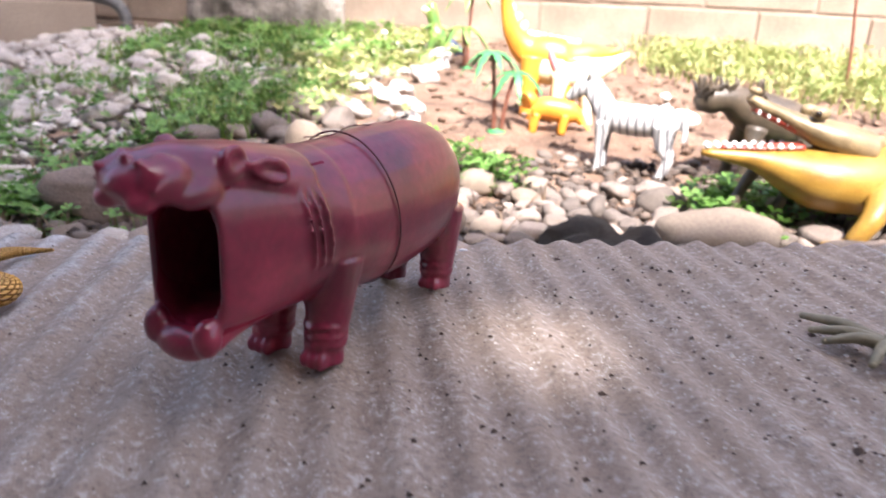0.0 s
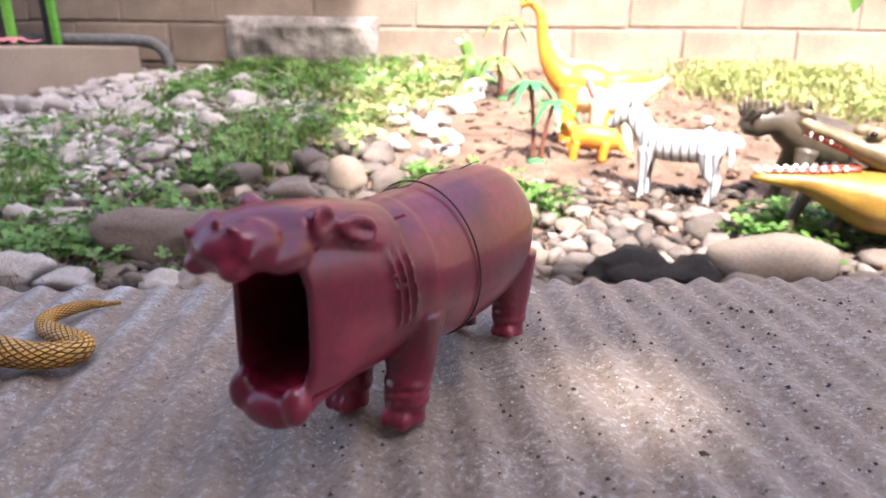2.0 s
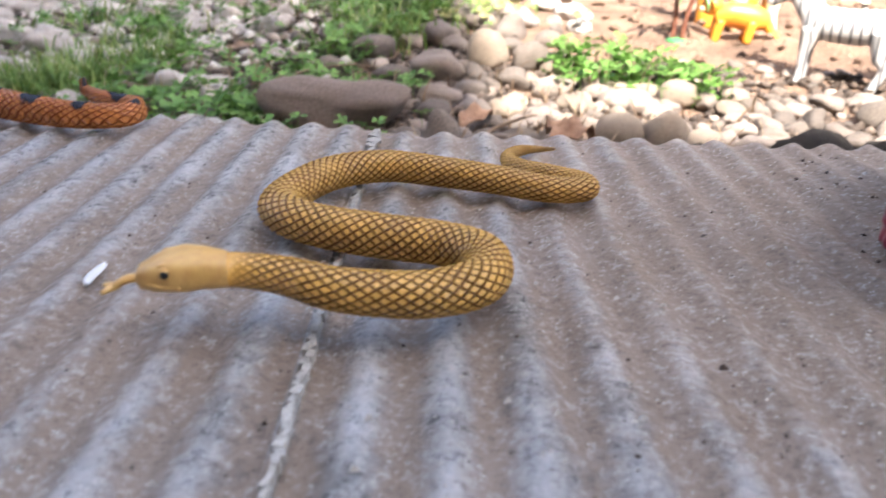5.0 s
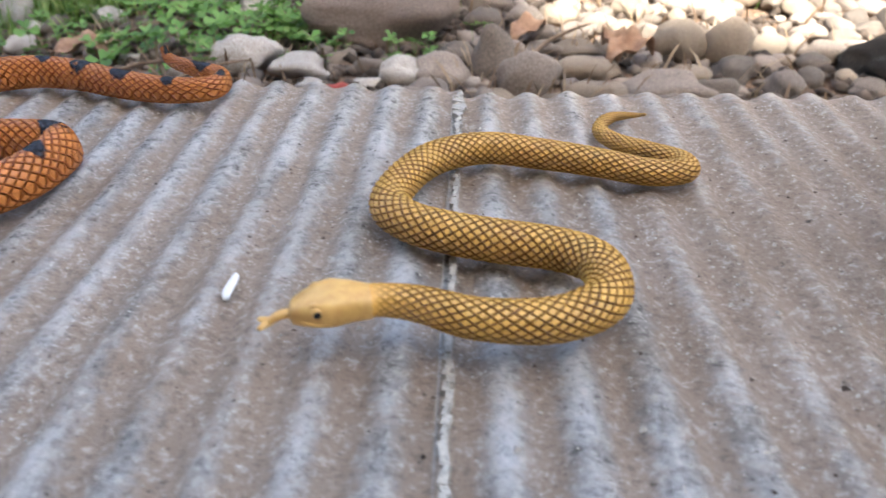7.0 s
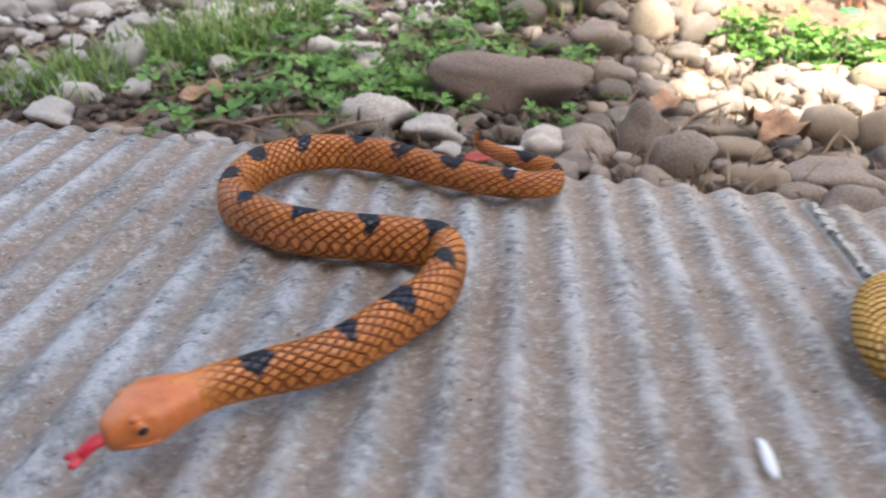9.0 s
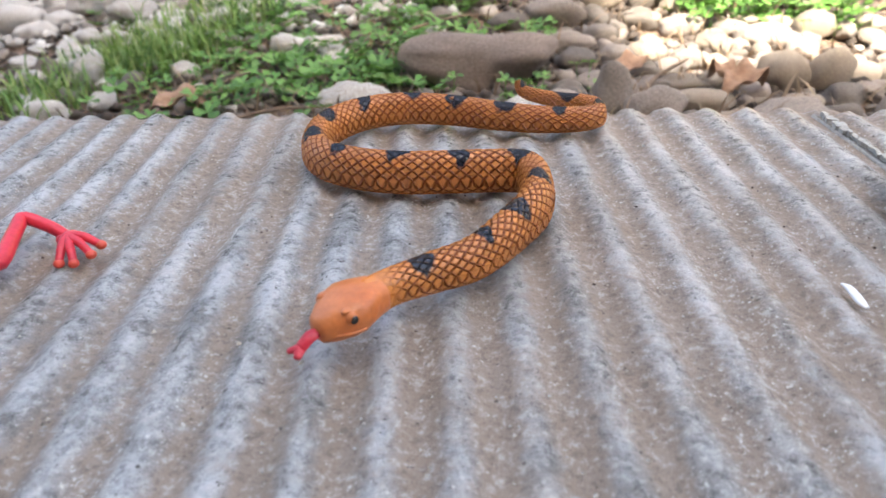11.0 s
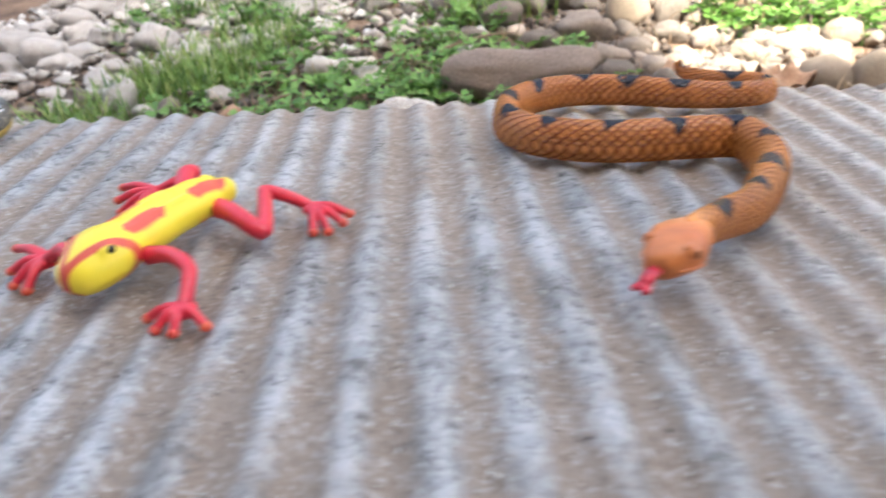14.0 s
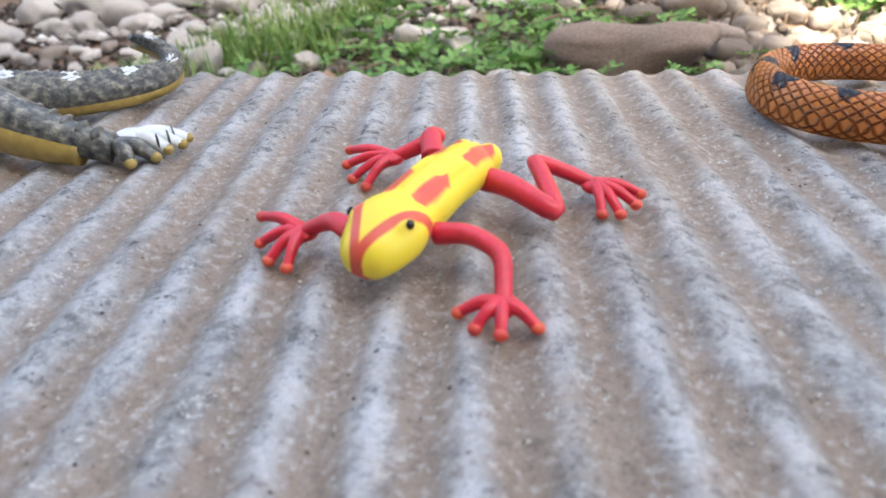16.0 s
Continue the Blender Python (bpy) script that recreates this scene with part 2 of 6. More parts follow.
def matt_inside(m, low, high):
    """Unpolished lining within a box of the thing's own axes."""
    n, l, b = links_of(m)
    co = n.new("ShaderNodeTexCoord")
    sep = n.new("ShaderNodeSeparateXYZ")
    l.new(co.outputs["Object"], sep.inputs[0])
    mask = None
    for k, (lo, hi) in enumerate(zip(low, high)):
        c = n.new("ShaderNodeMath")
        c.operation = "COMPARE"
        l.new(sep.outputs[k], c.inputs[0])
        c.inputs[1].default_value, c.inputs[2].default_value = (lo + hi) / 2, (hi - lo) / 2
        if mask is None:
            mask = c.outputs[0]
        else:
            x = n.new("ShaderNodeMath")
            x.operation = "MULTIPLY"
            l.new(mask, x.inputs[0])
            l.new(c.outputs[0], x.inputs[1])
            mask = x.outputs[0]
    for socket, off, on in (("Roughness", 0.30, 0.85), ("Coat Weight", 0.22, 0.0), ("Specular IOR Level", 0.5, 0.1)):
        r = n.new("ShaderNodeMapRange")
        r.inputs["To Min"].default_value, r.inputs["To Max"].default_value = off, on
        l.new(mask, r.inputs["Value"])
        l.new(r.outputs[0], b.inputs[socket])


matt_inside(M_HIPPO, (0.040, -0.0126, 0.0262), (0.0858, 0.0126, 0.0668))
M_WIRE = surface("dark_cord", [(0.045, 0.004, 0.008), (0.08, 0.008, 0.012)], 80, 0.6, 0.1)
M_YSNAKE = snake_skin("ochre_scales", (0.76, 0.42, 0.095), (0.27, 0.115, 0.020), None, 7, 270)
M_YHEAD = surface("ochre_head", [(0.58, 0.33, 0.09), (0.72, 0.45, 0.16)], 90, 0.33, 0.3, 400, dist=0.0008)
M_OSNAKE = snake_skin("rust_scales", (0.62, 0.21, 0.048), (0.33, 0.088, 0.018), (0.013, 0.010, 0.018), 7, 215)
M_OHEAD = surface("rust_head", [(0.50, 0.13, 0.03), (0.60, 0.19, 0.06)], 90, 0.33, 0.3, 400, dist=0.0008)
M_TONGUE = surface("red_rubber", [(0.50, 0.012, 0.03), (0.60, 0.025, 0.05)], 200, 0.4, 0.1, 700)
M_EYE = surface("dark_eye", [(0.01, 0.008, 0.006), (0.02, 0.014, 0.01)], 100, 0.2, 0)
M_FRED = surface("frog_red", [(0.58, 0.016, 0.035), (0.68, 0.035, 0.06)], 60, 0.38, 0.1, 600, dist=0.0004)
M_ORTIP = surface("frog_orange", [(0.60, 0.035, 0.035), (0.68, 0.12, 0.045)], 60, 0.4, 0.1, 600)
M_SHADE_ROOF = surface("grey_timber", [(0.16, 0.13, 0.10), (0.26, 0.22, 0.18)], 8, 0.9, 0.4, 90)
M_SHADE_WALL = surface("plaster", [(0.17, 0.15, 0.135), (0.24, 0.22, 0.195)], 3, 0.95, 0.3, 80)


# ---- mesh helpers ----
def link_mesh(name, bm, mats, smooth=True):
    me = bpy.data.meshes.new(name)
    bm.to_mesh(me)
    bm.free()
    for m in (mats if isinstance(mats, (list, tuple)) else [mats]):
        me.materials.append(m)
    if smooth:
        me.polygons.foreach_set("use_smooth", [True] * len(me.polygons))
    return new(name, me)


def part(name, bm, material, parent, label="", smooth=True):
    ob = link_mesh(name, bm, material, smooth)
    ob.parent = parent
    return tagged(ob, label) if label else ob


def raw(name, verts, faces, mats, smooth=False, uvs=None):
    me = bpy.data.meshes.new(name)
    me.from_pydata(verts, [], faces)
    for m in (mats if isinstance(mats, (list, tuple)) else [mats]):
        me.materials.append(m)
    if smooth:
        me.polygons.foreach_set("use_smooth", [True] * len(me.polygons))
    if uvs is not None:
        lay = me.uv_layers.new(name="UVMap")
        for lp in me.loops:
            lay.data[lp.index].uv = uvs[lp.vertex_index]
    return new(name, me)


def smooth_path(pts, n):
    """Catmull-Rom through the points, n samples spread evenly along it."""
    p = [np.array(a, float) for a in pts]
    p = [2 * p[0] - p[1]] + p + [2 * p[-1] - p[-2]]
    out = []
    for i in range(1, len(p) - 2):
        for k in range(24):
            t = k / 24
            a, b, c, d = p[i - 1], p[i], p[i + 1], p[i + 2]
            out.append(0.5 * (2 * b + (c - a) * t + (2 * a - 5 * b + 4 * c - d) * t * t + (3 * b - a - 3 * c + d) * t ** 3))
    out = np.array(out + [p[-2]])
    s = np.r_[0, np.cumsum(np.linalg.norm(np.diff(out, axis=0), axis=1))]
    u = np.linspace(0, s[-1], n)
    return np.stack([np.interp(u, s, out[:, k]) for k in range(out.shape[1])], 1), u


def tube(bm, pts, radii, seg=14, mat=0, wide=1.0, tall=1.0, n=None, cap=True):
    """A tapered limb along the points; radii are given at the same points."""
    rows = [(*p, r) for p, r in zip(pts, radii)]
    q, _ = smooth_path(rows, n or 6 * len(pts))
    c, rr = q[:, :3], np.maximum(q[:, 3], 1e-5)
    rings = []
    for i in range(len(c)):
        d = Vector(c[min(i + 1, len(c) - 1)] - c[max(i - 1, 0)]).normalized()
        side = d.cross(Vector((0, 0, 1)))
        side = side.normalized() if side.length > 1e-3 else Vector((1, 0, 0))
        up = side.cross(d)
        rings.append([bm.verts.new(Vector(c[i]) + side * (math.cos(a) * rr[i] * wide) + up * (math.sin(a) * rr[i] * tall))
                      for a in (2 * math.pi * k / seg for k in range(seg))])
    for a, b in zip(rings, rings[1:]):
        for k in range(seg):
            bm.faces.new((a[k], a[(k + 1) % seg], b[(k + 1) % seg], b[k])).material_index = mat
    if cap:
        bm.faces.new(rings[0][::-1]).material_index = mat
        bm.faces.new(rings[-1]).material_index = mat


def ball(bm, at, size, turn=(0, 0, 0), mat=0, u=16, v=10):
    m = pose(*at, *turn) @ Matrix.Diagonal((*size, 1))
    r = bmesh.ops.create_uvsphere(bm, u_segments=u, v_segments=v, radius=1, matrix=m)
    for f in {f for x in r["verts"] for f in x.link_faces}:
        f.material_index = mat


def box(bm, at, size, turn=(0, 0, 0), mat=0, bevel=0.0):
    m = pose(*at, *turn) @ Matrix.Diagonal((*size, 1))
    r = bmesh.ops.create_cube(bm, size=1, matrix=m)
    fs = {f for x in r["verts"] for f in x.link_faces}
    for f in fs:
        f.material_index = mat
    if bevel:
        bmesh.ops.bevel(bm, geom=list({e for f in fs for e in f.edges}), offset=bevel, segments=2, affect="EDGES", profile=0.5)


def moulded(ob, voxel, rounds=3):
    """Melt the pieces of a toy into one skin, as the mould did."""
    r = ob.modifiers.new("melt", "REMESH")
    r.mode, r.voxel_size, r.use_smooth_shade = "VOXEL", voxel, True
    s = ob.modifiers.new("soften", "SMOOTH")
    s.factor, s.iterations = 0.5, rounds
    return ob


def ground_z(x, y):
    z = -0.195 + 0.02 * max(0.0, min(1.0, (y - 1.3) / 0.4)) + 0.075 * max(0.0, y - 1.1)
    fade = 1.0 if y < 1.5 else max(0.3, 1 - 0.7 * (y - 1.5) / 2.1)
    return z - 0.07 * max(0.0, min(3.0, -x - 0.35)) * fade


def bumps(x, y):
    """Clods of the dug soil patch and small unevenness elsewhere."""
    patch = max(0.0, min(1.0, (x + 0.25) / 0.2)) * max(0.0, min(1.0, (y - 1.4) / 0.2))
    v = noise.noise((x * 7, y * 7, 0)) * 0.012 + noise.noise((x * 19, y * 19, 3)) * 0.008
    c = max(0.0, noise.noise((x * 11, y * 11, 7))) * 0.03 + max(0.0, noise.noise((x * 28, y * 28, 9))) * 0.02
    return v * 0.6 + c * patch


# ---- ground ----
def ground():
    xs = np.r_[-30, -14, -8, np.arange(-5, -2.5, 0.25), np.arange(-2.5, 2.0, 0.03), np.arange(2.0, 5.2, 0.25), 8, 14, 30]
    ys = np.r_[-30, -12, -5, -2, np.arange(-1, 0.5, 0.25), np.arange(0.5, 3.72, 0.03), 4.2, 6, 12, 30]
    v = [(x, y, ground_z(x, min(y, 4.0)) + (bumps(x, y) if -2.6 < x < 2.1 and 0.4 < y < 3.72 else 0)) for y in ys for x in xs]
    w = len(xs)
    f = [(j * w + i, j * w + i + 1, (j + 1) * w + i + 1, (j + 1) * w + i) for j in range(len(ys) - 1) for i in range(w - 1)]
    tagged(raw("ground", v, f, M_SOIL, True), "bare brown garden soil, dug over in clods", "ground", kind="structure")


ground()


# ---- back wall of concrete blocks ----
WALL_Y, COURSE, BLOCK = 3.66, 0.198, 0.51


def back_wall():
    bm = bmesh.new()
    box(bm, (0, WALL_Y + 0.055, 0.9), (16, 0.14, 2.4))
    wall = tagged(link_mesh("wall_back", bm, M_MORTAR, False), "tan concrete block garden wall with mortar joints", "wall", kind="structure")
    bm = bmesh.new()
    box(bm, (0, 0, 0), (BLOCK - 0.012, 0.05, COURSE - 0.012), bevel=0.008)
    first = None
    for j in range(9):
        for i in range(-8, 9):
            x, z = i * BLOCK + (0.5 * BLOCK if j % 2 else 0) + 0.2, 0.005 + 0.5 * COURSE + (j - 1) * COURSE + 0.006 * math.sin(i)
            if first is None:
                ob = first = part("block", bm, M_BLOCK, wall, smooth=False)
            else:
                ob = new("block", first.data)
                ob.parent = wall
            ob.matrix_basis = pose(x, WALL_Y + random.uniform(-0.004, 0.004), z, 0, 0, random.uniform(-0.4, 0.4))


def rough_footing():
    bm = bmesh.new()
    bmesh.ops.create_grid(bm, x_segments=60, y_segments=24, size=0.5)
    bmesh.ops.rotate(bm, verts=bm.verts, matrix=Matrix.Rotation(radians(90), 3, "X"))
    for v in bm.verts:
        x, z = v.co.x, v.co.z
        edge = min(1.0, (0.5 - abs(x)) * 14, (0.5 - abs(z)) * 6)
        n = noise.noise((x * 9, z * 4, 1)) * 0.022 + noise.noise((x * 25, z * 11, 5)) * 0.009
        v.co = Vector((x * 0.78, -0.03 - 0.045 * max(0, edge) - n, z * 0.30))
    ext = bmesh.ops.extrude_face_region(bm, geom=list(bm.faces))
    for v in ext["geom"]:
        if isinstance(v, bmesh.types.BMVert):
            v.co.y = 0.03
    bmesh.ops.recalc_face_normals(bm, faces=bm.faces)
    ob = link_mesh("rough_footing", bm, M_ROUGH)
    ob.location = (-1.13, WALL_Y - 0.02, 0.095)
    tagged(ob, "rough grey cement footing at the foot of the wall", "footing", kind="structure")


back_wall()
rough_footing()


# ---- unseen tall wall and roof behind the camera, added to cast the shade ----
def shade_casters():
    # unseen wall, sized so its edge throws the shade line on the left
    bm = bmesh.new()
    box(bm, (-5.76, -1.75, 4.2), (12.0, 1.0, 9.4))
    tagged(link_mesh("shade_wall", bm, M_SHADE_WALL, False), "unseen pale plastered wall added to cast the left-hand shade", "wall", kind="structure")
    # unseen roof added to shade the sheets; its gap is cut for one sun spot
    roof = tagged(new("shade_roof"), "unseen grey timber roof added for shade, with a gap for a sun spot", "roof", kind="structure")
    for x0, x1, y0, y1 in ((0.03, 0.412, -2.79, -0.77), (0.412, 0.450, -2.79, -1.398), (0.412, 0.450, -1.334, -0.77), (0.450, 5.3, -2.79, -0.77)):
        bm = bmesh.new()
        box(bm, ((x0 + x1) / 2, (y0 + y1) / 2, 2.25), (x1 - x0, y1 - y0, 0.03))
        part("roof_panel", bm, M_SHADE_ROOF, roof, smooth=False)
    # unseen wall added to close off the light behind the roof
    bm = bmesh.new()
    box(bm, (2.7, -2.9, 1.0), (5.0, 0.2, 2.5))
    tagged(link_mesh("shade_back_wall", bm, M_SHADE_WALL, False), "unseen pale plastered wall added behind the shading roof", "wall", kind="structure")


shade_casters()

# ---- ledge and roofing sheets ----
PITCH, WAVE = 0.0195, 0.0016
def sheet(name, corner, across, down, width, length, lift, phase, seed, chip):
    """A corrugated sheet from its far corner: across runs along the far edge, down runs along the furrows."""
    a, d = Vector((*across, 0)).normalized(), Vector((*down, 0)).normalized()
    nu, nv = int(width / 0.0016), int(length / 0.006)
    verts, uvs, faces = [], [], []
    for j in range(nv + 1):
        for i in range(nu + 1):
            u, v = i / nu * width, j / nv * length
            if j == 0:
                v += chip * noise.noise((u * 60, seed, 0)) + 0.5 * chip * noise.noise((u * 230, seed, 4))
            w = math.cos(2 * math.pi * (u + phase + 0.0012 * noise.noise((u * 9, v * 14, seed))) / PITCH)
            amp = WAVE * (1 + 0.25 * noise.noise((u * 16, v * 10, seed + 2)))
            z = lift + amp * w + 0.0011 * noise.noise((u * 7, v * 7, seed + 5)) + 0.00035 * noise.noise((u * 60, v * 45, seed))
            p = Vector((*corner, 0)) + a * u + d * v
            verts.append((p.x, p.y, z))
            uvs.append((u, 0.5 + 0.5 * w))
    w = nu + 1
    for j in range(nv):
        for i in range(nu):
            faces.append((j * w + i, (j + 1) * w + i, (j + 1) * w + i + 1, j * w + i + 1))
    ob = raw(name, verts, faces, [M_SHEET, M_CRUST], True, uvs)
    s = ob.modifiers.new("thickness", "SOLIDIFY")
    s.thickness, s.offset, s.material_offset_rim = 0.0022, -1, 1
    return ob


tagged(sheet("roofing_sheet", (-1.2, 0.301), (1, 0.121), (0.195, -0.98), 0.952, 0.62, 0.0, -0.0007, 3, 0.004),
       "dusty grey corrugated fibre-cement roofing sheet lying flat", "roofing sheet", group="corrugated sheets")
tagged(sheet("roofing_sheet", (-0.2575, 0.409), (1, 0.206), (0.202, -0.98), 1.1, 0.62, -0.0012, 0.0027, 8, 0.003),
       "grey corrugated fibre-cement sheet stained with brown soil", "roofing sheet", group="corrugated sheets")


def support():
    bm = bmesh.new()
    box(bm, (-0.2, 0.06, -0.19), (2.2, 0.42, 0.36), (0, 0, 10), bevel=0.01)
    tagged(link_mesh("ledge", bm, M_LEDGE, False), "low cement ledge under the roofing sheets", "ledge", kind="structure")


support()


# ---- snakes ----
def snake_body(pts, radii, seg, wide, tall, n, keel):
    rows = [(*p, r) for p, r in zip(pts, radii)]
    q, s = smooth_path(rows, n)
    c, rr = q[:, :3], np.maximum(q[:, 3], 0.0004)
    verts, uvs, faces = [], [], []
    for i in range(n):
        d = Vector(c[min(i + 1, n - 1)] - c[max(i - 1, 0)]).normalized()
        side = d.cross(Vector((0, 0, 1))).normalized()
        up = side.cross(d)
        for k in range(seg + 1):
            a = 2 * math.pi * k / seg
            cx, cz = math.cos(a), math.sin(a)
            if keel and cz < 0:
                cz = -abs(cz) ** 0.45 * 0.8
                cx *= 1.10 if cz < -0.55 else 1.04
            uu = k / seg
            g = min(abs(math.sin(math.pi * (uu * 2 * SC[0] + s[i] * SC[1]))), abs(math.sin(math.pi * (uu * 2 * SC[0] - s[i] * SC[1]))))
            r = rr[i] * (1 + (0.075 * min(1, g * 1.6) if s[i] > 0.025 else 0.04))
            verts.append(Vector(c[i]) + side * (cx * r * wide) + up * (cz * r * tall))
            uvs.append((uu, s[i]))
    w = seg + 1
    for i in range(n - 1):
        for k in range(seg):
            faces.append((i * w + k, i * w + k + 1, (i + 1) * w + k + 1, (i + 1) * w + k))
    faces += [tuple(range(seg))[::-1], tuple((n - 1) * w + k for k in range(seg))]
    return [tuple(v) for v in verts], faces, uvs


def snake_head(root, nose, back, r, mats, tongue_len):
    """Wedge head with brows, eyes, a mouth line and a forked tongue."""
    nose, back = Vector(nose), Vector(back)
    d = (nose - back).normalized()
    yaw = math.degrees(math.atan2(d.y, d.x))
    at = lambda f, s, u: tuple(back.lerp(nose, f) + Vector((-d.y, d.x, 0)).normalized() * s + Vector((0, 0, u)))
    bm = bmesh.new()
    L = (nose - back).length
    sect = [(-0.35, 0.66, 0.62, 0.0), (0.0, 0.86, 0.70, 0.0006), (0.3, 1.06, 0.74, 0.0006), (0.55, 0.98, 0.70, 0.0002), (0.8, 0.74, 0.58, -0.0006), (1.0, 0.50, 0.42, -0.0012), (1.05, 0.34, 0.26, -0.0013)]
    rings = []
    for f, w, h, u in sect:
        ring = []
        for q in range(24):
            a = 2 * math.pi * q / 24
            ca, sa = math.cos(a), math.sin(a)
            sx, sz = math.copysign(abs(ca) ** 0.75, ca), math.copysign(abs(sa) ** (0.62 if sa > 0 else 0.9), sa)
            ring.append(bm.verts.new(at(f, sx * w * r, u + sz * h * r)))
        rings.append(ring)
    for p, q in zip(rings, rings[1:]):
        for e in range(24):
            bm.faces.new((p[e], p[(e + 1) % 24], q[(e + 1) % 24], q[e]))
    bm.faces.new(rings[-1])
    for s in (-1, 1):
        ball(bm, at(0.55, s * 0.62 * r, 0.52 * r), (0.30 * r, 0.16 * r, 0.12 * r), (0, 0, yaw), 0)
        ball(bm, at(0.56, s * 0.80 * r, 0.30 * r), (0.26 * r, 0.2 * r, 0.24 * r), (0, 0, yaw), 0)
        ball(bm, at(0.97, s * 0.26 * r, 0.18 * r), (0.06 * r, 0.06 * r, 0.05 * r), (0, 0, yaw), 1, 8, 6)
        tube(bm, [at(0.35, s * 1.0 * r, -0.22 * r), at(0.7, s * 0.84 * r, -0.2 * r), at(1.02, s * 0.3 * r, -0.18 * r)], [0.07 * r] * 3, 6, 0, n=12)
    part("head", bm, mats[:2], root, "smooth wedge-shaped head with a mouth line")
    for s in (-1, 1):
        bm = bmesh.new()
        ball(bm, at(0.565, s * 0.95 * r, 0.30 * r), (0.15 * r, 0.08 * r, 0.15 * r), (0, 0, yaw))
        part("eye", bm, mats[1], root, "dark round eye")
    bm = bmesh.new()
    tip = at(1.0 + tongue_len / L, 0, -0.0035)
    tube(bm, [at(0.95, 0, -0.0015), at(1.0 + 0.5 * tongue_len / L, 0, -0.0018), tip], [0.24 * r, 0.26 * r, 0.24 * r], 8, 0, 1, 0.6, 10)
    for s in (-1, 1):
        tube(bm, [tip, at(1.0 + 1.45 * tongue_len / L, s * 0.0022, -0.0042)], [0.24 * r, 0.12 * r], 8, 0, 1, 0.6, 6)
    part("tongue", bm, mats[2], root, "forked tongue")


SC = (7, 270)
Y_PTS = [(-0.241, 0.2195, 0.0195), (-0.235, 0.2245, 0.018), (-0.224, 0.2265, 0.0168), (-0.211, 0.226, 0.0152),
         (-0.197, 0.2290, 0.0140),
         (-0.187, 0.2345, 0.0128),
         (-0.1785, 0.2440, 0.0117),
         (-0.177, 0.255, 0.0106),
         (-0.181, 0.265, 0.01),
         (-0.193, 0.271, 0.009), (-0.212, 0.2715, 0.009), (-0.229, 0.273, 0.009), (-0.243, 0.277, 0.009), (-0.252, 0.286, 0.009), (-0.252, 0.304, 0.009), (-0.245, 0.323, 0.009), (-0.228, 0.335, 0.009), (-0.206, 0.3355, 0.0085),
         (-0.185, 0.334, 0.008),
         (-0.165, 0.332, 0.007),
         (-0.152, 0.337, 0.0065),
         (-0.1535, 0.346, 0.006),
         (-0.165, 0.3515, 0.006),
         (-0.178, 0.36, 0.005),
         (-0.185, 0.371, 0.0045),
         (-0.181, 0.386, 0.004),
         (-0.166, 0.393, 0.004)]
Y_RAD = [0.0046, 0.0045, 0.0050, 0.0055, 0.0059, 0.0062, 0.0064, 0.0065, 0.0066, 0.0068, 0.007, 0.0069, 0.0068, 0.0067, 0.0066, 0.0065,
         0.0063, 0.006, 0.0056, 0.0051, 0.0047, 0.0043, 0.004, 0.0036, 0.0031, 0.0025, 0.0006]
O_PTS = [(-0.4305, 0.1965, 0.0165),
         (-0.4255, 0.206, 0.0155),
         (-0.417, 0.217, 0.0135),
         (-0.405, 0.231, 0.0115), (-0.3955, 0.2515, 0.0105), (-0.3885, 0.272, 0.01), (-0.389, 0.2905, 0.01), (-0.394, 0.3005, 0.01),
         (-0.408, 0.3, 0.01),
         (-0.425, 0.297, 0.01),
         (-0.443, 0.2945, 0.01),
         (-0.462, 0.2965, 0.01),
         (-0.478, 0.304, 0.01),
         (-0.488, 0.318, 0.01),
         (-0.4895, 0.34, 0.01),
         (-0.479, 0.359, 0.01),
         (-0.46, 0.369, 0.01),
         (-0.436, 0.369, 0.01),
         (-0.414, 0.365, 0.0095), (-0.392, 0.363, 0.009), (-0.374, 0.365, 0.009), (-0.365, 0.372, 0.009), (-0.368, 0.384, 0.0095), (-0.387, 0.389, 0.0105),
         (-0.402, 0.394, 0.0125),
         (-0.4055, 0.396, 0.0180)]
O_RAD = [0.0054, 0.0052, 0.0057, 0.0064, 0.0072, 0.0076, 0.0077, 0.0077, 0.0077, 0.0077, 0.0077, 0.0077, 0.0076, 0.0075, 0.0074,
         0.0072, 0.0069, 0.0066, 0.0062, 0.0057, 0.0052, 0.0048, 0.0042, 0.0034, 0.0028, 0.0018]

v, f, uv = snake_body(Y_PTS, Y_RAD, 56, 1.0, 0.93, 620, False)
snake = new("toy_snake")
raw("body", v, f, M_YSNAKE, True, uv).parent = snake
snake_head(snake, (-0.2545, 0.2135, 0.0205), (-0.241, 0.2195, 0.0198), 0.0066, [M_YHEAD, M_EYE, M_YHEAD], 0.006)
tagged(snake, "ochre yellow rubber toy snake coiled in an S", "toy snake", group="toy snakes")
SC = (7, 215)
v, f, uv = snake_body(O_PTS, O_RAD, 56, 0.80, 1.18, 620, True)
snake = new("toy_snake")
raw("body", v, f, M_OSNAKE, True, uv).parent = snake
snake_head(snake, (-0.4395, 0.184, 0.0165), (-0.4305, 0.1965, 0.0168), 0.0082, [M_OHEAD, M_EYE, M_TONGUE], 0.006)
tagged(snake, "rust orange rubber toy snake with black bands", "toy snake", group="toy snakes")


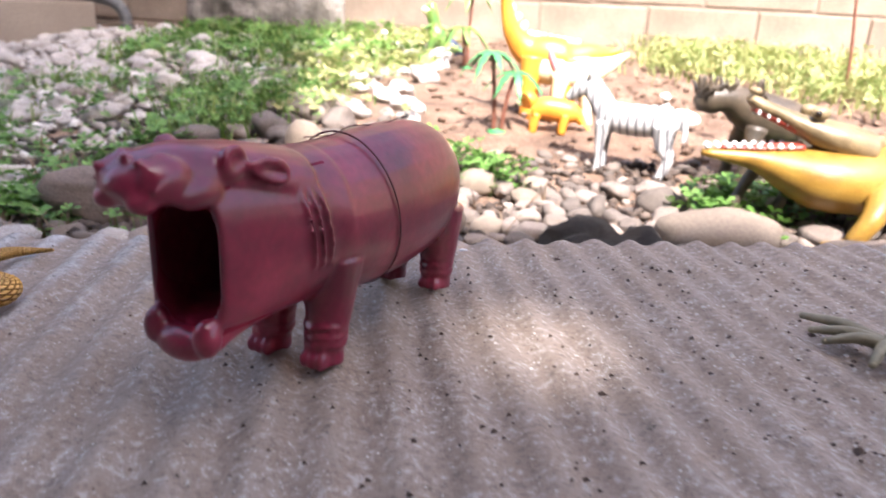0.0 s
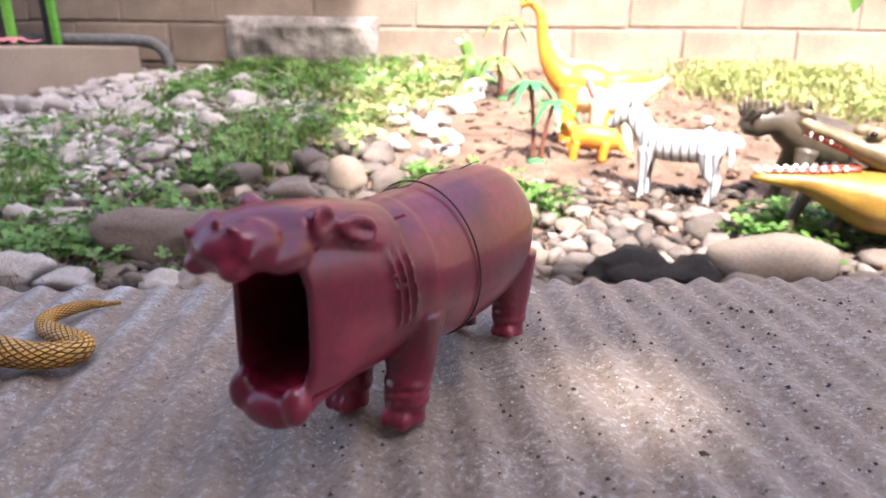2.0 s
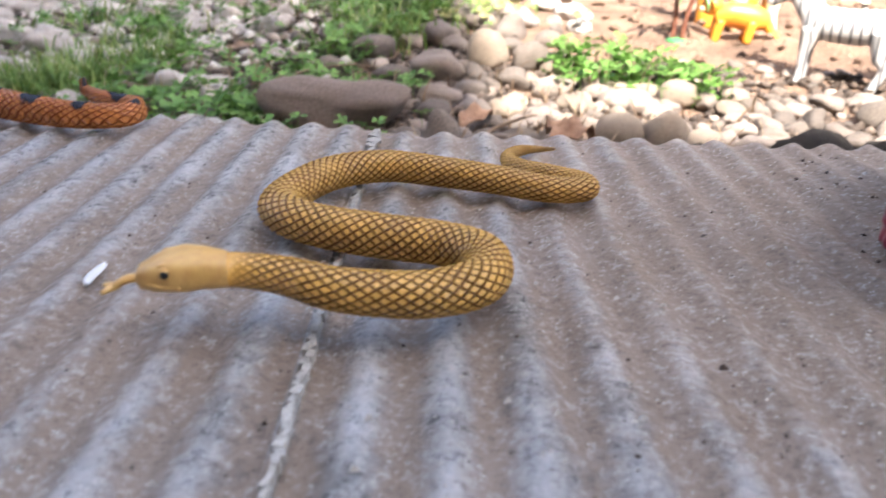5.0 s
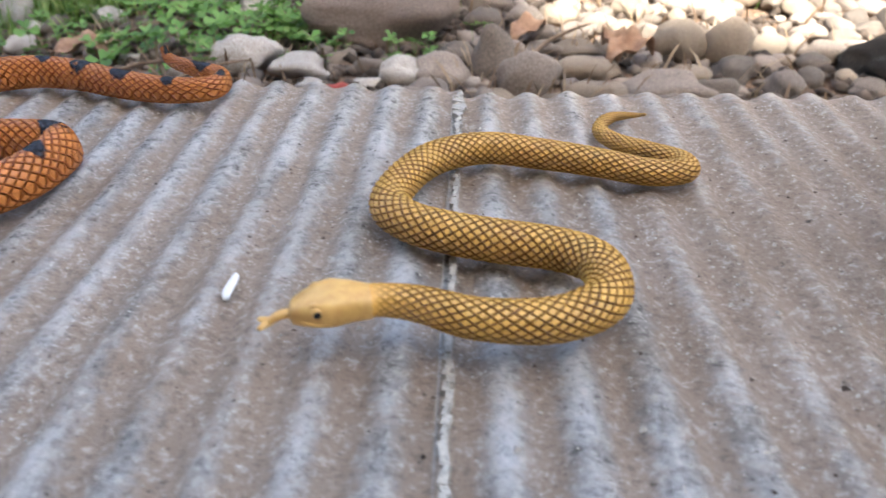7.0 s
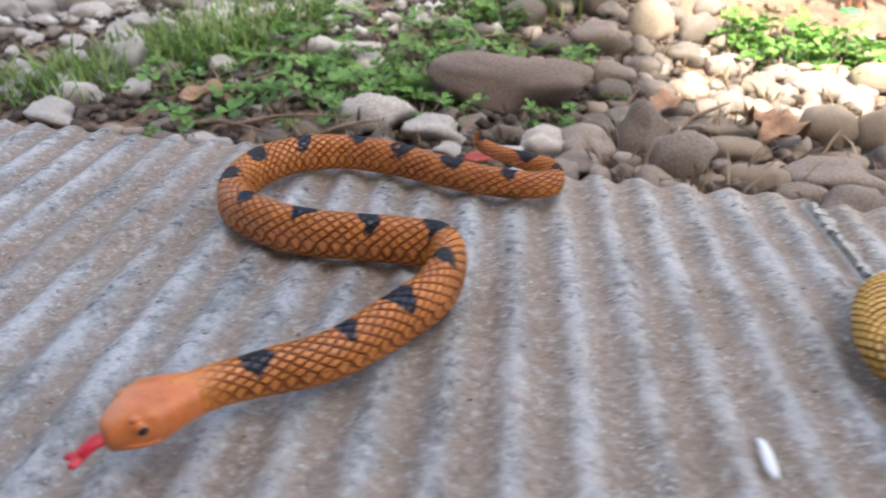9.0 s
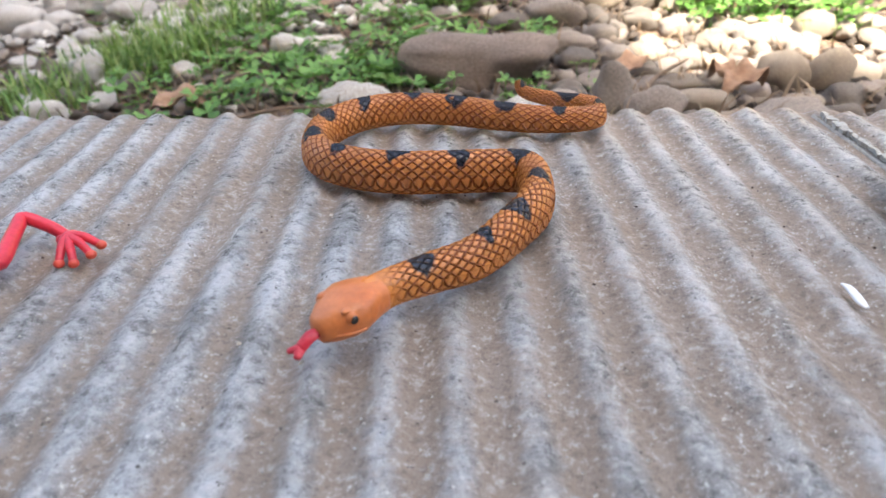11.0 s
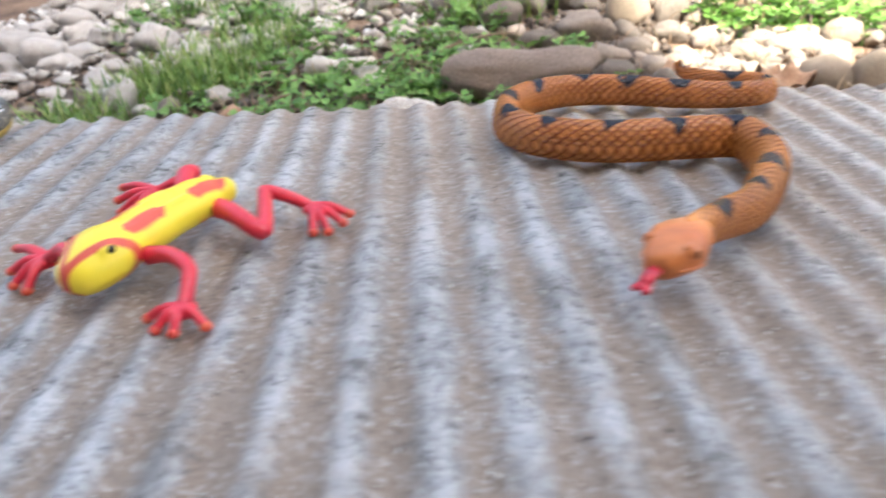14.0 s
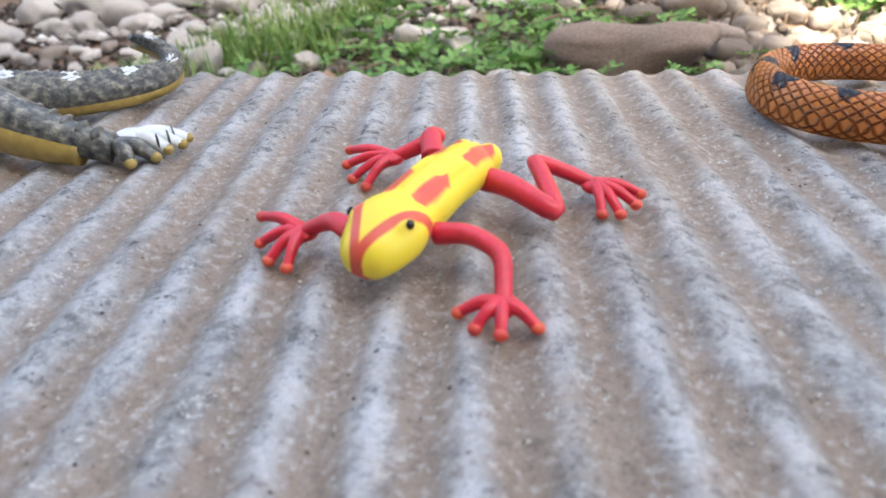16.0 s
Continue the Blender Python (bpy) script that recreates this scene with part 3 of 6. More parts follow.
# ---- hippo ----
def hippo():
    """Axes of its own: x ahead, y to its left, z up."""
    bm = bmesh.new()
    tube(bm, [(-0.0545, 0, 0.042), (-0.0495, 0, 0.043), (-0.035, 0, 0.0435), (-0.01, 0, 0.043), (0.02, 0, 0.0432), (0.038, 0, 0.0450), (0.0465, 0, 0.0463)],
         [0.009, 0.0195, 0.0264, 0.0285, 0.0270, 0.0252, 0.0215], 30, 0, 0.88, 1.0, 60)
    for y in (-0.0115, 0.0115):
        tube(bm, [(0.035, y, 0.035), (0.037, y * 1.05, 0.018), (0.039, y * 1.05, 0.006), (0.040, y * 1.05, 0.0)], [0.0115, 0.0085, 0.0068, 0.0074], 16, 0, n=20)
        tube(bm, [(-0.042, y, 0.035), (-0.042, y * 1.05, 0.018), (-0.041, y * 1.05, 0.006), (-0.040, y * 1.05, 0.0)], [0.0115, 0.0088, 0.007, 0.0076], 16, 0, n=20)
        for s in (-0.9, 0, 0.9):
            ball(bm, (0.0455, y * 1.05 + 0.0038 * s, 0.0026), (0.0030, 0.0022, 0.0034))
            ball(bm, (-0.0345, y * 1.05 + 0.0038 * s, 0.0026), (0.0026, 0.0022, 0.0026))
        for zz in (0.0075, 0.0105, 0.0138):
            for x0 in (0.0388, -0.0410):
                fold = [(x0 + 0.0072 * math.cos(a), y * 1.05 + 0.0072 * math.sin(a), zz + 0.0006 * math.sin(3 * a)) for a in (2 * math.pi * k / 16 for k in range(17))]
                tube(bm, fold, [0.0010] * 17, 6, 0, n=34)
    # upper jaw, muzzle and brow
    tube(bm, [(0.050, 0, 0.060), (0.066, 0, 0.0650), (0.080, 0, 0.0688), (0.091, 0, 0.0702), (0.1005, 0, 0.0685), (0.1040, 0, 0.0665)], [0.0135, 0.0115, 0.0095, 0.0084, 0.0066, 0.0036], 22, 0, 1.35, 0.86, 44)
    for y in (-1, 1):
        ball(bm, (0.0955, 0.0070 * y, 0.0700), (0.0078, 0.0058, 0.0060))
        tube(bm, [(0.0990, 0.0040 * y, 0.0748), (0.0970, 0.0062 * y, 0.0756), (0.0940, 0.0070 * y, 0.0752)], [0.0010, 0.0014, 0.0010], 8, 0, n=10)
        ball(bm, (0.1015, 0.0060 * y, 0.0660), (0.0040, 0.0040, 0.0030))
        ball(bm, (0.089, 0.0112 * y, 0.0662), (0.008, 0.0030, 0.0040))
        ring = [(0.0785 + 0.0034 * math.cos(a), 0.0132 * y, 0.0728 + 0.0034 * math.sin(a)) for a in (2 * math.pi * k / 14 for k in range(15))]
        ball(bm, (0.0785, 0.0105 * y, 0.0722), (0.0044, 0.0030, 0.0040))
        tube(bm, ring, [0.0012] * 15, 8, 0, n=40)
        # ear laid back, with a hollow
        ear = [(0.0745, 0.0150 * y, 0.0708), (0.0705, 0.0170 * y, 0.0722), (0.0655, 0.0180 * y, 0.0706), (0.0630, 0.0176 * y, 0.0676), (0.0655, 0.0178 * y, 0.0660), (0.0710, 0.0166 * y, 0.0678), (0.0745, 0.0150 * y, 0.0708)]
        tube(bm, ear, [0.0013] * 7, 8, 0, n=40)
        ball(bm, (0.0690, 0.0155 * y, 0.0690), (0.005, 0.0014, 0.0022))
    # hollow head, open at the front from jaw to jaw; its sides curve back between the jaws
    seg, rows = 44, []
    for inner, steps in ((0.0, np.linspace(0, 1, 10)), (1.0, np.linspace(1, 0.30, 8))):
        for q in steps:
            wide, high = 0.0226 + (0.0150 - 0.0226) * q ** 0.8 - 0.0026 * inner, 0.0248 - 0.0030 * q - 0.0030 * inner
            power, ring = 2 / (2 + 1.6 * q), []
            for k in range(seg):
                a = 2 * math.pi * k / seg
                ca, sa = math.cos(a), math.sin(a)
                front = 0.0885 - 0.0030 * abs(ca) ** 1.5
                ring.append(bm.verts.new((0.036 + (front - 0.036) * q, math.copysign(abs(ca) ** power, ca) * wide, 0.0455 + 0.0018 * q + math.copysign(abs(sa) ** power, sa) * high)))
            rows.append(ring)
    for a, b in zip(rows, rows[1:]):
        for k in range(seg):
            bm.faces.new((a[k], a[(k + 1) % seg], b[(k + 1) % seg], b[k]))
    bm.faces.new(rows[0][::-1])
    bm.faces.new(rows[-1])
    tube(bm, [(0.052, 0, 0.0275), (0.069, 0, 0.0265), (0.078, 0, 0.0250), (0.0850, 0, 0.0230), (0.0895, 0, 0.0235)], [0.0075, 0.0070, 0.0066, 0.0064, 0.0046], 20, 0, 1.6, 0.62, 36)
    # warts and creases of the muzzle
    rnd = random.Random(12)
    for _ in range(40):
        x, a = rnd.uniform(0.078, 0.103), rnd.uniform(-0.2, 3.34)
        ball(bm, (x, 0.0112 * math.cos(a) * (1 - 3.5 * max(0, x - 0.094)), 0.0690 + 0.0068 * math.sin(a)), (rnd.uniform(0.0012, 0.0024), rnd.uniform(0.0010, 0.0020), rnd.uniform(0.0005, 0.0011)), u=8, v=6)
    for y in (-1, 1):
        ball(bm, (0.0880, 0.0098 * y, 0.0272), (0.0040, 0.0042, 0.0056))
    ball(bm, (0.0880, 0, 0.0240), (0.0044, 0.0105, 0.0050))
    # neck folds
    for x, r in ((0.0475, 0.0247), (0.0510, 0.0243), (0.0545, 0.0238)):
        ring = [(x + 0.004 * math.sin(a), 0.885 * r * math.cos(a), 0.0470 + r * math.sin(a)) for a in (math.pi * k / 18 - 0.4 for k in range(24))]
        tube(bm, ring, [0.0006] * len(ring), 8, 0, n=60)
    # tail
    tube(bm, [(-0.051, 0, 0.055), (-0.0565, 0.001, 0.047), (-0.0555, 0.001, 0.036)], [0.002, 0.0018, 0.001], 8, 0, n=10)
    ob = link_mesh("toy_hippo", bm, M_HIPPO)
    moulded(ob, 0.00085, 6)
    ob.matrix_world = Matrix.Translation((-0.021, 0.359, 0.0015)) @ pose(0, 0, 0, 0, 0, math.degrees(math.atan2(-0.928, -0.371))) @ Matrix.Diagonal((1, 0.89, 1, 1))
    tagged(ob, "glossy maroon plastic toy hippo with wide open mouth", "toy hippo")
    # seam of the two halves round the belly and along the back
    bm = bmesh.new()
    pts = [(0.012 + 0.005 * math.sin(a), 0.0250 * math.cos(a), 0.0431 + 0.0284 * math.sin(a)) for a in (2 * math.pi * k / 40 for k in range(41))]
    tube(bm, pts, [0.00034] * 41, 8, 0, n=160, cap=False)
    pts = [(-0.030 + 0.066 * t, 0.0015 * math.sin(9 * t), 0.0716 + 0.0005 * math.sin(14 * t)) for t in np.linspace(0, 1, 12)]
    tube(bm, pts, [0.00022] * 12, 6, 0, n=50)
    part("seam", bm, M_WIRE, ob, "dark raised seam round the belly and along the back")


hippo()


# ---- frog ----
def frog_paint(name):
    """Yellow skin with red stripes along the sides of the back and over the snout."""
    m = bpy.data.materials.new(name)
    m.use_nodes = True
    n, l, b = links_of(m)
    co = n.new("ShaderNodeTexCoord")
    sep = n.new("ShaderNodeSeparateXYZ")
    l.new(co.outputs["Object"], sep.inputs[0])
    ns = n.new("ShaderNodeTexNoise")
    ns.inputs["Scale"].default_value, ns.inputs["Detail"].default_value = 110, 3
    l.new(co.outputs["Object"], ns.inputs["Vector"])

    def calc(op, a, c=0.0):
        x = n.new("ShaderNodeMath")
        x.operation = op
        for i, v in enumerate((a, c)):
            if isinstance(v, (int, float)):
                x.inputs[i].default_value = v
            else:
                l.new(v, x.inputs[i])
        return x.outputs[0]

    stripe = calc("SUBTRACT", 0.0026, calc("ABSOLUTE", calc("SUBTRACT", calc("ABSOLUTE", sep.outputs["Y"]), 0.0062)))
    gaps = calc("MINIMUM", calc("MULTIPLY", calc("SINE", calc("ADD", calc("MULTIPLY", sep.outputs["X"], 185), 0.2)), 0.0050), 0.0006)
    top = calc("MULTIPLY", calc("SUBTRACT", sep.outputs["Z"], 0.016), 0.06)
    v = calc("ADD", calc("ADD", stripe, gaps), calc("ADD", top, calc("MULTIPLY", calc("SUBTRACT", ns.outputs["Fac"], 0.5), 0.003)))
    v = calc("SUBTRACT", v, calc("MULTIPLY", calc("MAXIMUM", calc("SUBTRACT", sep.outputs["X"], 0.014), 0.0), 0.5))
    snout = calc("SUBTRACT", 0.0042, calc("ABSOLUTE", calc("SUBTRACT", calc("ADD", sep.outputs["X"], calc("MULTIPLY", calc("ABSOLUTE", sep.outputs["Y"]), 2.0)), 0.0405)))
    v = calc("MAXIMUM", v, snout)
    mr = n.new("ShaderNodeMapRange")
    mr.inputs["From Min"].default_value, mr.inputs["From Max"].default_value = 0.0004, 0.0016
    l.new(v, mr.inputs["Value"])
    mix = n.new("ShaderNodeMix")
    mix.data_type = "RGBA"
    l.new(mr.outputs[0], mix.inputs["Factor"])
    mix.inputs["A"].default_value, mix.inputs["B"].default_value = (0.86, 0.66, 0.05, 1), (0.66, 0.09, 0.05, 1)
    l.new(mix.outputs["Result"], b.inputs["Base Color"])
    b.inputs["Roughness"].default_value = 0.4
    b.inputs["Subsurface Weight"].default_value = 0.1
    b.inputs["Subsurface Radius"].default_value = (0.003, 0.002, 0.001)
    return m


def frog():
    bm = bmesh.new()
    # world places less the origin, turned into the frog's own axes
    o, yaw = Vector((-0.655, 0.182, 0)), math.atan2(0.148 - 0.222, -0.668 + 0.648)
    inv = Matrix.Rotation(-yaw, 3, "Z")
    L = lambda x, y, z: tuple(inv @ (Vector((x, y, z)) - o))
    tube(bm, [(-0.041, 0, 0.0135), (-0.036, 0, 0.0145), (-0.026, 0, 0.0160), (-0.010, 0, 0.0165), (0.004, 0, 0.0165), (0.012, 0, 0.0162), (0.022, 0, 0.0160), (0.031, 0, 0.0142), (0.037, 0, 0.0125), (0.0395, 0, 0.0118)],
         [0.003, 0.0076, 0.0100, 0.0098, 0.0104, 0.0100, 0.0118, 0.0100, 0.0070, 0.003], 24, 0, 1.04, 0.86, 70)
    tube(bm, [(-0.038, 0, 0.0205), (-0.012, 0, 0.0250), (0.012, 0, 0.0248)], [0.0012, 0.0014, 0.0008], 8, 0, n=20)
    for y in (-1, 1):
        tube(bm, [(-0.037, 0.0045 * y, 0.0190), (-0.014, 0.0062 * y, 0.0232), (0.014, 0.0064 * y, 0.0232)], [0.0010, 0.0012, 0.0006], 8, 0, n=20)
        tube(bm, [(0.0395, 0.0012 * y, 0.0112), (0.034, 0.0078 * y, 0.0118), (0.024, 0.0116 * y, 0.0130)], [0.0010, 0.0012, 0.0008], 8, 0, n=18)
        ball(bm, (-0.036, 0.005 * y, 0.0160), (0.007, 0.005, 0.006))
    for y in (-1, 1):
        ball(bm, (0.025, 0.0070 * y, 0.0205), (0.0052, 0.0034, 0.0036))
    root = tagged(new("toy_frog"), "yellow and red rubber toy tree frog sprawled flat", "toy frog")
    root.matrix_world = Matrix.Translation((-0.5974, 0.2027, 0.0005)) @ Matrix.Rotation(yaw + 0.0091, 4, "Z") @ Matrix.Scale(0.864, 4)
    moulded(part("body", bm, frog_paint("frog_yellow"), root, "yellow body with red patches and a ridged back"), 0.0009, 4)
    for y in (-1, 1):
        bm = bmesh.new()
        ball(bm, (0.0262, 0.0098 * y, 0.0218), (0.0015, 0.0012, 0.0015))
        part("eye", bm, M_EYE, root, "small black eye")

    def limb(pts, radii, toes, r):
        bm = bmesh.new()
        tube(bm, [L(*p) for p in pts], [0.84 * q for q in radii], 12, 0, n=40)
        w = pts[-1]
        ball(bm, L(*w), (0.0050, 0.0050, 0.0026))
        leg = part("leg", bm, M_FRED, root, "smooth red leg with splayed toes")
        for t in toes:
            bm = bmesh.new()
            mid = ((w[0] + t[0]) / 2, (w[1] + t[1]) / 2, (w[2] + t[2]) / 2 + 0.0022)
            tube(bm, [L(*w), L(*mid), L(*t)], [0.0032, 0.0020, 0.0016], 8, 0, n=12)
            ball(bm, L(*t), (1.15 * r, 1.15 * r, r), mat=1)
            part("toe", bm, [M_FRED, M_ORTIP], leg)

    # arm at its left side, hand set down ahead
    limb([(-0.648, 0.166, 0.013), (-0.638, 0.164, 0.0145), (-0.628, 0.157, 0.0135), (-0.6255, 0.149, 0.009), (-0.625, 0.143, 0.0055)], [0.0042, 0.0036, 0.0034, 0.003, 0.003],
         [(-0.6365, 0.1405, 0.0035), (-0.631, 0.135, 0.003), (-0.624, 0.1335, 0.003), (-0.615, 0.138, 0.003)], 0.0018)
    # arm at its right side, stretched sideways
    limb([(-0.672, 0.160, 0.015), (-0.679, 0.164, 0.0155), (-0.686, 0.167, 0.012), (-0.692, 0.169, 0.008)], [0.0045, 0.0036, 0.003, 0.0028],
         [(-0.709, 0.1755, 0.009), (-0.706, 0.166, 0.0045), (-0.700, 0.1585, 0.003), (-0.693, 0.156, 0.0025)], 0.0018)
    # hind leg folded, foot far out
    limb([(-0.641, 0.207, 0.013), (-0.630, 0.200, 0.0135), (-0.617, 0.192, 0.0105), (-0.6155, 0.195, 0.010), (-0.622, 0.214, 0.0135), (-0.624, 0.221, 0.014), (-0.612, 0.2205, 0.0105), (-0.603, 0.218, 0.0075)],
         [0.0052, 0.0048, 0.0042, 0.004, 0.0036, 0.0034, 0.0032, 0.0028],
         [(-0.5875, 0.2165, 0.006), (-0.589, 0.211, 0.0045), (-0.594, 0.206, 0.003), (-0.600, 0.205, 0.003)], 0.0019)
    # the other hind leg
    limb([(-0.662, 0.222, 0.013), (-0.665, 0.232, 0.0165), (-0.664, 0.236, 0.0155), (-0.672, 0.232, 0.012), (-0.680, 0.229, 0.009)], [0.0052, 0.0048, 0.0042, 0.0036, 0.003],
         [(-0.699, 0.2345, 0.009), (-0.698, 0.227, 0.006), (-0.694, 0.221, 0.003), (-0.687, 0.216, 0.0025)], 0.0019)


frog()


# ---- stones ----
def stone_mesh(name, seed, rough, squash, block=1.0, cuts=3):
    """A water-worn stone of half-width one."""
    bm = bmesh.new()
    bmesh.ops.create_icosphere(bm, subdivisions=cuts, radius=1)
    for v in bm.verts:
        p = Vector([math.copysign(abs(c) ** block, c) for c in v.co])
        k = 1 + rough * noise.noise(p * 0.9 + Vector((seed * 7.1, 0, 0))) + 0.35 * rough * noise.noise(p * 2.3 + Vector((0, seed * 3.3, 0)))
        v.co = Vector((p.x * k, p.y * k, p.z * k * squash))
    me = bpy.data.meshes.new(name)
    bm.to_mesh(me)
    bm.free()
    me.polygons.foreach_set("use_smooth", [True] * len(me.polygons))
    return me


def stone_set(name, mat, n, rough, block=1.0, cuts=3):
    out = []
    for i in range(n):
        me = stone_mesh(name, i + len(name), rough, 0.85 + 0.1 * (i % 3), block, cuts)
        me.materials.append(mat)
        out.append(me)
    return out


S_RIVER, S_TAN, S_WHITE = stone_set("pebble", M_PEB, 8, 0.40, 0.9), stone_set("tan_pebble", M_TAN, 5, 0.30), stone_set("limestone", M_WHITE, 6, 0.60, 0.85)
S_ROCK, S_DARK = stone_set("rock", M_ROCK, 2, 0.34, 0.62, 4), stone_set("dark_rock", M_DARK, 2, 0.95)
taken = []


def stone(name, me, x, y, w, d, h, yaw, label, group, sink=0.2, lean=0.0, base=None):
    ob = new(name, me)
    z = ground_z(x, y) if base is None else base
    ob.matrix_world = pose(x, y, z + h * (0.5 - sink), lean, lean * 0.6, yaw) @ Matrix.Diagonal((w / 2, d / 2, h / 2 / 0.95, 1))
    taken.append((x, y, 0.5 * max(w, d)))
    return tagged(ob, label, "stone", group)


stone("boulder", S_ROCK[0], -0.530, 1.105, 0.208, 0.125, 0.098, -4, "long flat-topped brown boulder half sunk in soil", "garden rocks", 0.15)
stone("limestone", S_WHITE[1], -0.692, 0.963, 0.092, 0.060, 0.059, -1, "bright white flat limestone lying in clover", "white stones", 0.15, -3)
stone("limestone", S_WHITE[2], -0.892, 1.260, 0.076, 0.049, 0.051, -10, "bright white flat limestone lying in clover", "white stones", 0.15, 4)
stone("limestone", S_WHITE[3], -0.849, 1.306, 0.074, 0.048, 0.033, 9, "bright white flat limestone lying in clover", "white stones", 0.15, 0)
stone("limestone", S_WHITE[4], -0.590, 0.932, 0.084, 0.054, 0.036, -7, "bright white flat limestone lying in clover", "white stones", 0.15, -6)
stone("limestone", S_WHITE[5], -0.551, 0.884, 0.045, 0.029, 0.019, -12, "pale flat limestone among dark pebbles", "white stones", 0.15, -7)
stone("limestone", S_WHITE[0], -0.436, 0.899, 0.055, 0.035, 0.047, 9, "pale lumpy limestone with grey stains", "white stones", 0.15, 1)
stone("limestone", S_WHITE[1], -0.475, 0.889, 0.044, 0.028, 0.021, 2, "pale flat limestone among dark pebbles", "white stones", 0.15, 5)
stone("limestone", S_WHITE[2], -0.873, 0.843, 0.063, 0.041, 0.027, -13, "bright white flat limestone lying in clover", "white stones", 0.15, -4)
stone("limestone", S_WHITE[3], -0.899, 0.992, 0.036, 0.023, 0.020, 7, "pale flat limestone among dark pebbles", "white stones", 0.15, -3)
stone("limestone", S_WHITE[4], -1.192, 0.901, 0.081, 0.053, 0.035, -5, "bright white flat limestone lying in clover", "white stones", 0.15, 6)
stone("limestone", S_WHITE[5], -1.371, 0.990, 0.041, 0.026, 0.029, -10, "pale flat limestone among dark pebbles", "white stones", 0.15, -3)
stone("pebble", S_RIVER[4], -0.805, 0.887, 0.052, 0.034, 0.022, -3, "small dark river pebble wedged between others", "river pebbles", 0.15, 7)
stone("pebble", S_RIVER[5], -0.648, 0.993, 0.038, 0.025, 0.032, -15, "rounded dark brown river pebble", "river pebbles", 0.15, 6)
stone("pebble", S_RIVER[6], -0.491, 0.934, 0.042, 0.027, 0.037, 0, "rounded dark brown river pebble", "river pebbles", 0.15, 5)
stone("pebble", S_RIVER[7], -0.419, 1.353, 0.098, 0.063, 0.061, 1, "broad greyish brown river pebble", "river pebbles", 0.15, -4)
stone("tan_pebble", S_TAN[1], -0.337, 1.431, 0.080, 0.052, 0.085, -6, "smooth tan river pebble", "river pebbles", 0.15, -3)
stone("pebble", S_RIVER[1], -0.387, 1.224, 0.071, 0.046, 0.037, 2, "broad greyish brown river pebble", "river pebbles", 0.15, 3)
stone("pebble", S_RIVER[2], -0.328, 0.942, 0.054, 0.042, 0.072, 7, "rounded dark brown river pebble", "river pebbles", 0.15, -6)
stone("pebble", S_RIVER[3], -0.385, 0.988, 0.047, 0.030, 0.037, 5, "rounded dark brown river pebble", "river pebbles", 0.15, 3)
stone("pebble", S_RIVER[4], -0.278, 0.895, 0.069, 0.045, 0.063, 8, "rounded dark brown river pebble", "river pebbles", 0.15, 1)
stone("tan_pebble", S_TAN[1], -0.210, 0.967, 0.081, 0.053, 0.035, -1, "long flat tan river pebble", "river pebbles", 0.15, -5)
stone("tan_pebble", S_TAN[2], -0.191, 0.887, 0.072, 0.047, 0.031, -1, "long flat tan river pebble", "river pebbles", 0.15, 0)
stone("pebble", S_RIVER[7], -0.112, 0.899, 0.101, 0.066, 0.043, 1, "broad greyish brown river pebble", "river pebbles", 0.15, -6)
stone("tan_pebble", S_TAN[4], -0.095, 1.059, 0.081, 0.052, 0.064, 3, "smooth tan river pebble", "river pebbles", 0.15, -7)
stone("tan_pebble", S_TAN[0], -0.036, 1.051, 0.057, 0.037, 0.080, 2, "smooth tan river pebble", "river pebbles", 0.15, 2)
stone("tan_pebble", S_TAN[1], -0.079, 0.987, 0.050, 0.033, 0.024, 3, "small tan pebble half buried", "river pebbles", 0.15, 6)
stone("tan_pebble", S_TAN[2], -0.242, 0.873, 0.034, 0.022, 0.016, 16, "small tan pebble half buried", "river pebbles", 0.15, -4)
stone("tan_pebble", S_TAN[3], -0.229, 1.039, 0.070, 0.046, 0.030, 10, "long flat tan river pebble", "river pebbles", 0.15, -1)
stone("tan_pebble", S_TAN[4], -0.133, 0.981, 0.033, 0.021, 0.017, 2, "small tan pebble half buried", "river pebbles", 0.15, -1)
stone("pebble", S_RIVER[6], -0.060, 0.918, 0.056, 0.037, 0.037, 12, "small dark river pebble wedged between others", "river pebbles", 0.15, -5)
stone("pebble", S_RIVER[7], -0.277, 1.072, 0.049, 0.032, 0.036, -2, "rounded dark brown river pebble", "river pebbles", 0.15, -3)
stone("pebble", S_RIVER[0], -0.319, 1.151, 0.053, 0.034, 0.041, 0, "rounded dark brown river pebble", "river pebbles", 0.15, 6)
stone("pebble", S_RIVER[1], -0.208, 1.153, 0.056, 0.036, 0.032, -14, "small dark river pebble wedged between others", "river pebbles", 0.15, -6)
stone("tan_pebble", S_TAN[4], -0.163, 1.220, 0.071, 0.046, 0.035, -14, "long flat tan river pebble", "river pebbles", 0.15, 0)
stone("pebble", S_RIVER[3], -0.076, 1.252, 0.094, 0.061, 0.040, 1, "broad greyish brown river pebble", "river pebbles", 0.15, 1)
stone("pebble", S_RIVER[4], -0.256, 1.436, 0.063, 0.041, 0.061, 14, "rounded dark brown river pebble", "river pebbles", 0.15, 4)
stone("tan_pebble", S_TAN[2], -0.194, 1.412, 0.072, 0.047, 0.035, 5, "long flat tan river pebble", "river pebbles", 0.15, -5)
stone("tan_pebble", S_TAN[3], -0.094, 1.342, 0.058, 0.037, 0.025, -4, "long flat tan river pebble", "river pebbles", 0.15, -6)
stone("pebble", S_RIVER[7], -0.386, 0.856, 0.058, 0.038, 0.029, 10, "broad greyish brown river pebble", "river pebbles", 0.15, 7)
